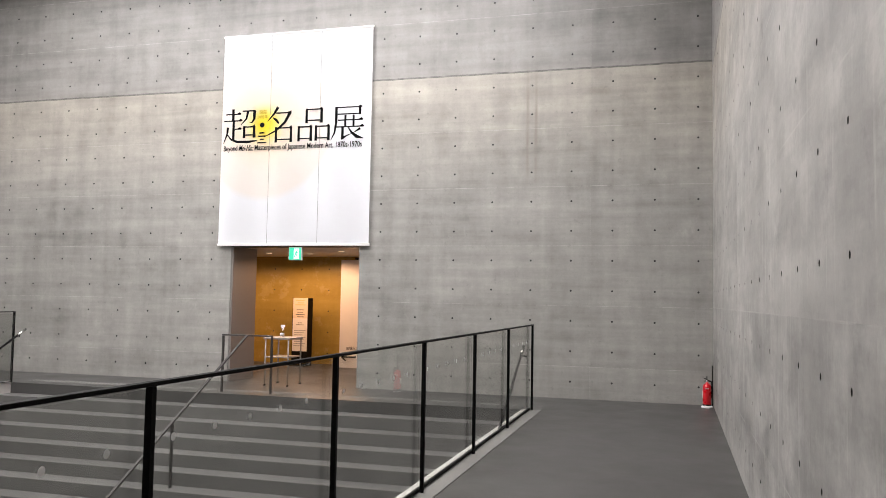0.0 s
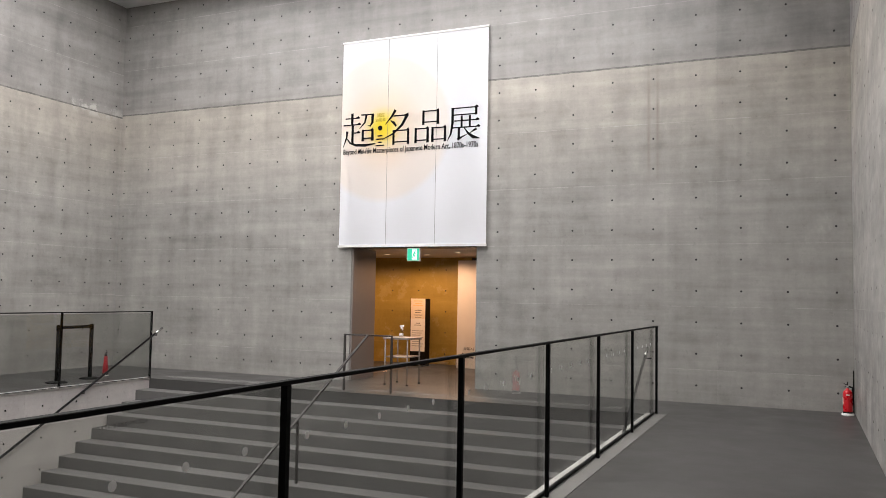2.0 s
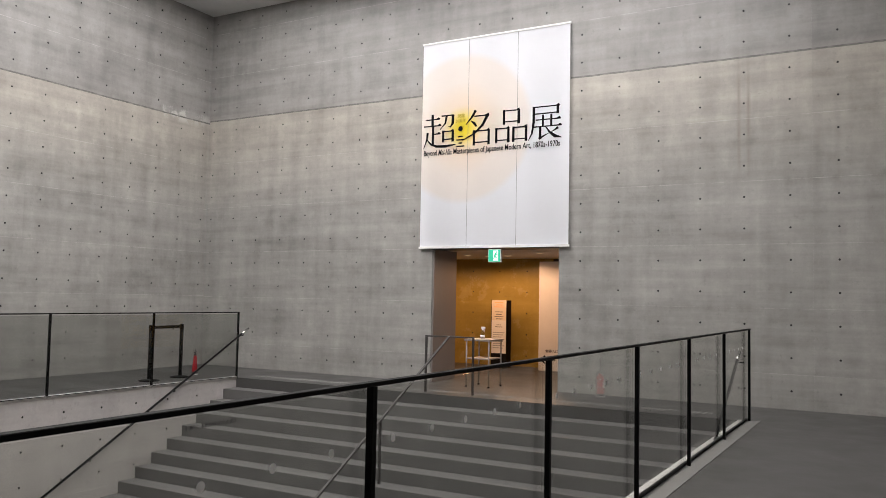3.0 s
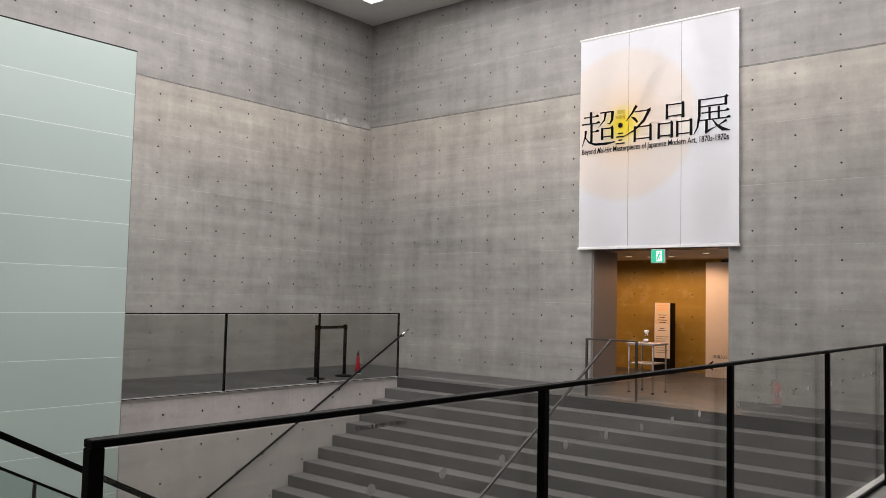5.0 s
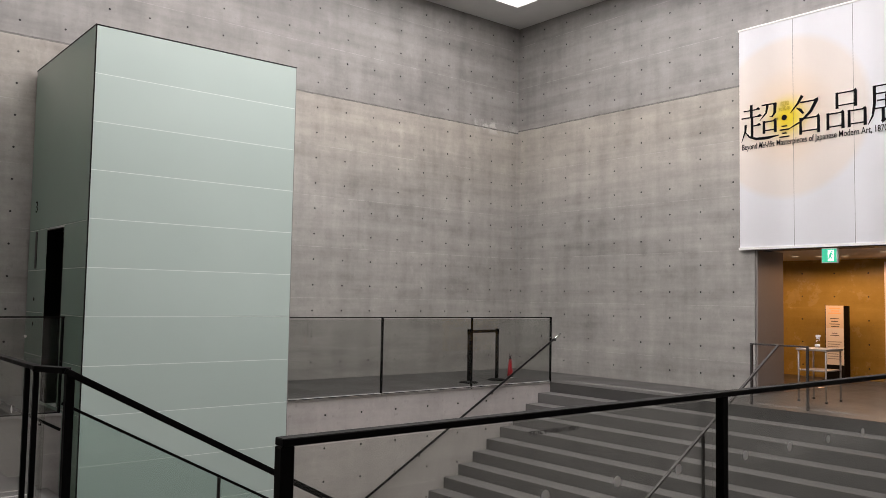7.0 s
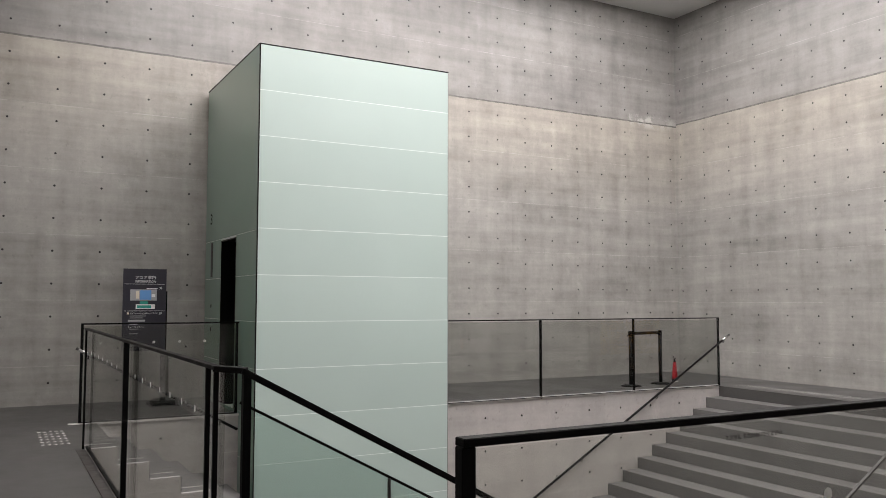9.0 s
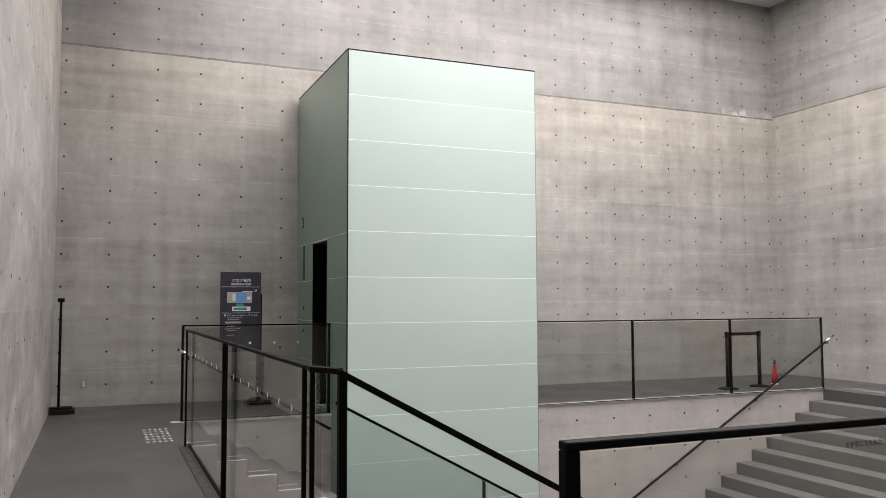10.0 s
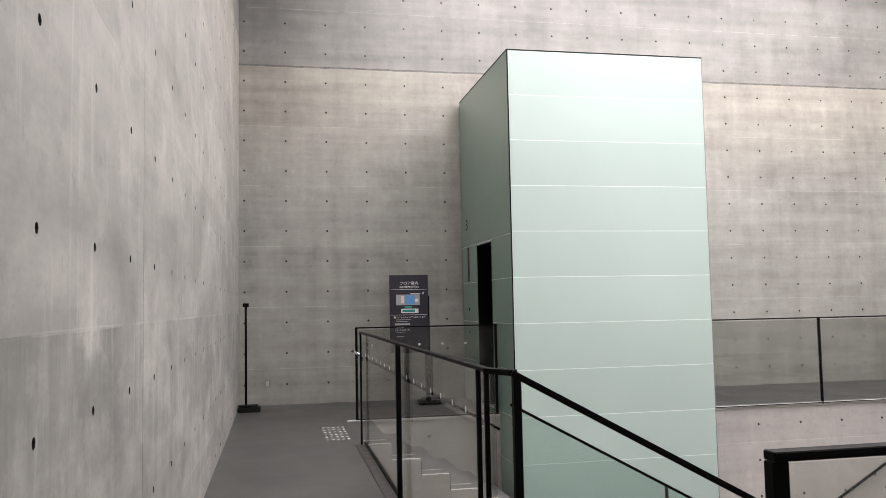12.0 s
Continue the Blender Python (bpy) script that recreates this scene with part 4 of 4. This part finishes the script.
def notice_stand():
    x0, x1, y = 4.83, 5.16, 3.38
    s = thing("notice_stand", ((x0 + x1) / 2, y, 0), "upright notice stand with printed sheets in a dark frame", "notice stand")
    # frame made 0.22 deep; its black side stands for the shadow beside the board
    part("frame", boxed(x0 - 0.015, x1 + 0.015, y + 0.004, y + 0.22, 0.0, 1.4, bevel=0.005), M_RUBBER, s)
    part("base_plate", boxed(x0 - 0.03, x1 + 0.03, y - 0.12, y + 0.2, 0, 0.02, bevel=0.004), M_RUBBER, s)
    sheet = part("lower_sheet", boxed(x0, x1, y - 0.001, y + 0.003, 0.3, 0.98), M_PAPER, s)
    up = part("upper_sheet", boxed(x0, x1, y - 0.001, y + 0.003, 0.98, 1.4), M_CREAM, s, "cream printed sheet")
    bars(up, x0, x1, y - 0.001, [(1.34, 0.02, 0.2, 0.8), (1.29, 0.02, 0.3, 0.75), (1.25, 0.018, 0.15, 0.85)], M_ORANGE)
    bars(up, x0, x1, y - 0.001, [(1.15, 0.013, 0.25, 0.75), (1.1, 0.013, 0.3, 0.7), (1.05, 0.013, 0.2, 0.8), (1.005, 0.013, 0.3, 0.75)], M_PALEINK)
    bars(sheet, x0, x1, y - 0.001, [(0.88, 0.012, 0.35, 0.65), (0.84, 0.012, 0.25, 0.75)], M_PALEINK)
    bars(sheet, x0, x1, y - 0.001, [(0.72 - 0.045 * k, 0.014, 0.1, 0.9 - 0.1 * (k % 3)) for k in range(8)], M_PALEPRINT)


notice_stand()


def direction_panel():
    x0, x1, y, top = 5.88, 7.3, 3.4, 2.2
    p = thing("direction_panel", ((x0 + x1) / 2, y, 0), "tall white partition panel with an entrance arrow", "partition panel")
    part("board", boxed(x0, x1, y, y + 0.06, 0.0, top, bevel=0.003), M_WHITE, p)
    part("head_track", boxed(x0 + 0.3, x1, y + 0.01, y + 0.05, top, top + 0.05), M_BROWN, p)
    lettering("lettering", "会場入口", 0.1, M_PALEINK, pose(6.03, y - 0.003, 0.365, 90), p, width=0.27, height=0.066)
    bm = bmesh.new()
    bar(bm, (5.93, y - 0.003, 0.22), (6.25, y - 0.003, 0.22), 0.004, 0.03, (0, 1, 0), 0)
    bar(bm, (5.93, y - 0.003, 0.22), (6.03, y - 0.003, 0.3), 0.004, 0.03, (0, 1, 0), 0)
    bar(bm, (5.93, y - 0.003, 0.22), (6.03, y - 0.003, 0.14), 0.004, 0.03, (0, 1, 0), 0)
    part("arrow", bm, M_INK, p)


direction_panel()


# ---- loose things on the floors ----
def fire_extinguisher(x, y, turn, label):
    e = thing("fire_extinguisher", (x, y, 0), label, "fire extinguisher", "fire extinguishers")
    part("stand", lathe(bmesh.new(), [(0.088, 0), (0.088, 0.018), (0.078, 0.03)], 28, (x, y, 0)), M_WHITE, e, "pale round stand")
    body = part("cylinder", lathe(bmesh.new(), [(0.062, 0.03), (0.066, 0.036), (0.066, 0.3), (0.06, 0.335), (0.044, 0.358), (0.022, 0.368), (0.02, 0.385)], 32, (x, y, 0)), M_RED, e, smooth=True)
    part("foot_ring", lathe(bmesh.new(), [(0.068, 0.03), (0.068, 0.052)], 32, (x, y, 0)), M_RUBBER, e)
    part("label", boxed(x - 0.024, x + 0.024, y - 0.0685, y - 0.06, 0.285, 0.3), M_LABEL, body, "thin cream label")
    part("side_label", boxed(x - 0.0685, x - 0.06, y - 0.025, y + 0.025, 0.15, 0.25), M_LABEL, body, "cream instruction label")
    part("valve", lathe(bmesh.new(), [(0.02, 0.384), (0.024, 0.4), (0.018, 0.425)], 16, (x, y, 0)), M_CHROME, e)
    c, s = math.cos(turn), math.sin(turn)
    bm = bar(bmesh.new(), (x, y, 0.428), (x + 0.055 * c, y + 0.055 * s, 0.45), 0.022, 0.01)
    bar(bm, (x, y, 0.412), (x + 0.05 * c, y + 0.05 * s, 0.4), 0.02, 0.008)
    tube(bm, (x, y, 0.42), (x, y, 0.475), 0.007, n=8)
    part("lever", bm, M_RUBBER, e)
    bm = bmesh.new()
    pts = [Vector((x - 0.02 * c, y - 0.02 * s, 0.41)), Vector((x - 0.07 * c, y - 0.07 * s, 0.395)), Vector((x - 0.08 * c, y - 0.08 * s, 0.33)), Vector((x - 0.078 * c, y - 0.078 * s, 0.14))]
    for a, b in zip(pts, pts[1:]):
        tube(bm, a, b, 0.011, n=10)
    part("hose", bm, M_RUBBER, e, smooth=True)
    e.scale = (0.86, 0.86, 0.9)


fire_extinguisher(12.905, -0.25, math.radians(200), "red fire extinguisher on a pale stand in the wall corner")
# thin dark line in the corner, drawn as a slim upright tube
solid("corner_rod", tube(bmesh.new(), (W - 0.014, -0.016, 0.0), (W - 0.014, -0.016, 0.56), 0.007, n=10), M_RUBBER, "slim dark rod standing upright in the wall corner", "rod")


def slim_extinguisher(x, y):
    """A slim tapered red fire extinguisher."""
    c = thing("fire_marker", (x, y, 0), "slim tapered red floor marker behind the glass balustrade", "floor marker")
    part("foot", lathe(bmesh.new(), [(0.058, 0), (0.058, 0.014), (0.05, 0.02)], 24, (x, y, 0)), M_WHITE, c, "pale round foot")
    part("body", lathe(bmesh.new(), [(0.05, 0.045), (0.048, 0.1), (0.026, 0.325), (0.022, 0.335)], 24, (x, y, 0)), M_DEEPRED, c, smooth=True)
    part("band", lathe(bmesh.new(), [(0.0505, 0.02), (0.0505, 0.045)], 24, (x, y, 0)), M_RUBBER, c, "black lower band", True)
    part("cap", lathe(bmesh.new(), [(0.024, 0.335), (0.024, 0.355), (0.018, 0.362)], 20, (x, y, 0)), M_RUBBER, c, "black cap", True)
    part("handle", bar(bmesh.new(), Vector((x - 0.035, y, 0.38)), Vector((x + 0.035, y, 0.4)), 0.012, 0.012), M_RUBBER, c, "small black handle")
    part("handle_stem", tube(bmesh.new(), (x, y, 0.36), (x, y, 0.385), 0.008, n=10), M_RUBBER, c)


slim_extinguisher(1.5, -1.62)


def barrier_post(x, y):
    p = thing("barrier_post", (x, y, 0), "black belt barrier post on a round base", "barrier post", "belt barrier posts")
    part("base", lathe(bmesh.new(), [(0.16, 0), (0.16, 0.012), (0.12, 0.024), (0.03, 0.034)], 32, (x, y, 0)), M_RUBBER, p, smooth=True)
    part("pole", tube(bmesh.new(), (x, y, 0.03), (x, y, 0.81), 0.031, n=20), M_RUBBER, p, smooth=True)
    part("belt_head", lathe(bmesh.new(), [(0.034, 0.81), (0.036, 0.82), (0.036, 0.885), (0.03, 0.895)], 20, (x, y, 0)), M_STEEL, p, smooth=True)


barrier_post(1.75, -2.83)
barrier_post(1.66, -2.1)
solid("barrier_belt", bar(bmesh.new(), (1.745, -2.79, 0.855), (1.665, -2.14, 0.855), 0.006, 0.05), M_RUBBER, "black fabric belt stretched between the barrier posts", "barrier belt")


def pole_stand(x, y):
    p = thing("pole_stand", (x, y, 0), "slim black pole on a heavy flat base by the wall", "pole stand")
    part("base", boxed(x - 0.12, x + 0.12, y - 0.1, y + 0.19, 0.0, 0.06, bevel=0.012), M_RUBBER, p)
    part("weight", boxed(x - 0.09, x + 0.09, y - 0.1, y + 0.16, 0.07, 0.085, bevel=0.005), M_STEEL, p)
    part("pole", tube(bmesh.new(), (x, y, 0.08), (x, y, 1.4), 0.016, n=16), M_STEEL, p, smooth=True)
    part("head", boxed(x - 0.03, x + 0.03, y - 0.04, y + 0.04, 1.39, 1.44, bevel=0.006), M_STEEL, p)


pole_stand(0.62, -12.42)


def info_board():
    x, ya, yb = 0.71, -10.49, -9.95
    s = thing("information_board", (x, -9.97, 0), "dark navy floor guide board on a black stand", "information board")
    part("base", boxed(x - 0.16, x + 0.16, -10.14, -9.76, 0, 0.045, bevel=0.01), M_RUBBER, s)
    part("post", boxed(x - 0.03, x - 0.003, -10.0, -9.93, 0.045, 1.5, bevel=0.004), M_STEEL, s)
    b = part("board", boxed(x, x + 0.022, ya, yb, 0.72, 1.79, bevel=0.003), M_NAVY, s)
    f = x + 0.0235
    def patch(name, a0, a1, z0, z1, mat):
        part(name, boxed(f - 0.002, f + 0.0015, ya + a0, ya + a1, z0, z1), mat, b)
    def words(text, a, z, width, height, mat=M_PRINT):
        lettering("lettering", text, 0.1, mat, pose(f, ya + a, z, 90, 0, 90), b, width=width, height=height, thick=0.001)
    words("フロア案内", 0.15, 1.655, 0.25, 0.046)
    words("INFORMATION", 0.145, 1.61, 0.26, 0.03)
    patch("rule", 0.02, 0.52, 1.588, 1.592, M_PRINT)
    words("3F", 0.45, 1.522, 0.038, 0.032)
    patch("map_plan", 0.09, 0.42, 1.375, 1.52, M_PALEPRINT)
    patch("map_plan_edge", 0.29, 0.43, 1.525, 1.535, M_PRINT)
    part("map_room", boxed(f, f + 0.003, ya + 0.21, ya + 0.35, 1.385, 1.51), M_BLUE, b)
    part("map_room", boxed(f, f + 0.003, ya + 0.16, ya + 0.2, 1.4, 1.5), M_CREAM, b)
    part("map_room", boxed(f, f + 0.003, ya + 0.355, ya + 0.4, 1.42, 1.46), M_PRINT, b)
    patch("map_link", 0.21, 0.31, 1.33, 1.365, M_TEAL)
    patch("map_wing", 0.16, 0.4, 1.265, 1.325, M_PRINT)
    part("map_wing_floor", boxed(f, f + 0.003, ya + 0.175, ya + 0.35, 1.277, 1.313), M_TEAL, b)
    patch("rule", 0.02, 0.52, 1.238, 1.242, M_PRINT)
    part("bullet", boxed(f, f + 0.003, ya + 0.055, ya + 0.08, 1.195, 1.22), M_CREAM, b)
    words("インフォメーション&チケットブース", 0.09, 1.195, 0.34, 0.026)
    words("1F", 0.455, 1.19, 0.036, 0.03)
    for z, w in ((1.17, 0.2), (1.145, 0.16), (1.06, 0.1), (1.0, 0.12), (0.94, 0.1)):
        patch("text_line", 0.09, 0.09 + w, z, z + 0.008, M_PALEPRINT)
    words("エントランスホール", 0.07, 1.02, 0.2, 0.024)
    patch("text_line", 0.07, 0.28, 1.1, 1.125, M_PALEPRINT)


info_board()


def wall_outlet():
    o = thing("wall_outlet", (0.0, -12.145, 0.3), "pale wall outlet plate low on the concrete", "wall outlet")
    part("plate", boxed(0.0, 0.008, -12.185, -12.105, 0.25, 0.36, bevel=0.003), M_BORDER, o)
    part("socket", boxed(0.0085, 0.011, -12.165, -12.125, 0.265, 0.345, bevel=0.001), M_PALEPRINT, o)


wall_outlet()


def studs(name, x0, x1, y0, y1, step, across, label):
    """A field of small raised tactile studs on the floor."""
    bm = bmesh.new()
    nx, ny = int((x1 - x0) / step), int((y1 - y0) / across)
    for i in range(nx + 1):
        for j in range(ny + 1):
            bmesh.ops.create_cone(bm, cap_ends=True, segments=8, radius1=0.02, radius2=0.014, depth=0.006, matrix=Matrix.Translation((x0 + i * step, y0 + j * across, 0.003)))
    return solid(name, bm, M_STUD, label, "tactile paving", "stuff")


studs("tactile_studs", 2.45, 3.45, -11.5, -11.24, 0.17, 0.055, "pale raised tactile studs before the lift stair")
bm = bmesh.new()
pts = [(x, y) for x in np.arange(2.5, 10.4, 0.075) for y in (-1.2, -1.14, -1.08, -1.02)]
me = bpy.data.meshes.new("tactile_strip")
vv, ff = [], []
for x, y in pts:
    b0 = len(vv)
    for r, z in ((0.017, 0.0), (0.011, 0.006)):
        vv += [(x + r * math.cos(a * math.pi / 3), y + r * math.sin(a * math.pi / 3), z) for a in range(6)]
    ff += [(b0 + a, b0 + (a + 1) % 6, b0 + 6 + (a + 1) % 6, b0 + 6 + a) for a in range(6)] + [tuple(b0 + 6 + a for a in range(6))]
bm.free()
me.from_pydata(vv, [], ff)
me.materials.append(M_STUD_DIM)
tagged(new("tactile_strip", me), "pale raised tactile studs along the top step", "tactile paving", "", "stuff")

# ---- cast panels of the walls ----
NORTH = pose(0, 0, 0, 90, 0, 0)                  # u = x, v = z, front towards -y
WEST = pose(0, 0, 0, 90, 0, 90)                  # u = y, front towards +x
EAST = pose(W, 0, 0, 90, 0, -90)                 # u = -y, front towards -x
SOUTH = pose(0, -D, 0, 90, 0, 180)               # u = -x, front towards +y
panelled(wall_north, NORTH, 0, W, 0, TOP, 0.119, 8.86, DOOR, pitch=0.604, low=0.2468, lift_by=0.4463)
panelled(wall_west, WEST, -D, 0, 0, TOP, -12.461, -10.99, mats=(M_WEST,), pitch=0.5852, low=0.289, lift_by=0.4363)
panelled(wall_east, EAST, 0, D, 0, TOP, 9.35, 9.05, mats=(M_NEAR,), pitch=0.568, low=0.293, lift_by=0.432)
panelled(wall_south, SOUTH, -W, 0, 0, TOP, -9.905, -8.395, mats=(M_SOUTH,), pitch=0.604, low=0.1, lift_by=0.4865)
panelled(well_west, pose(LX, 0, 0, 90, 0, 90), -6.75, BACK, LOW, -0.02, -4.8, -3.9, mats=(M_SIDE,))
panelled(well_lift, pose(2.0, 0, 0, 90, 0, 90), EDGE, -9.3, LOW, -0.02, -10.2, -9.9, mats=(M_SIDE,))
panelled(room_wall, pose(0, 4.0, 0, 90, 0, 0), 2.0, 9.5, 0, 2.29, 4.07, 4.39, mats=(M_OCHRE,), pitch=0.64)
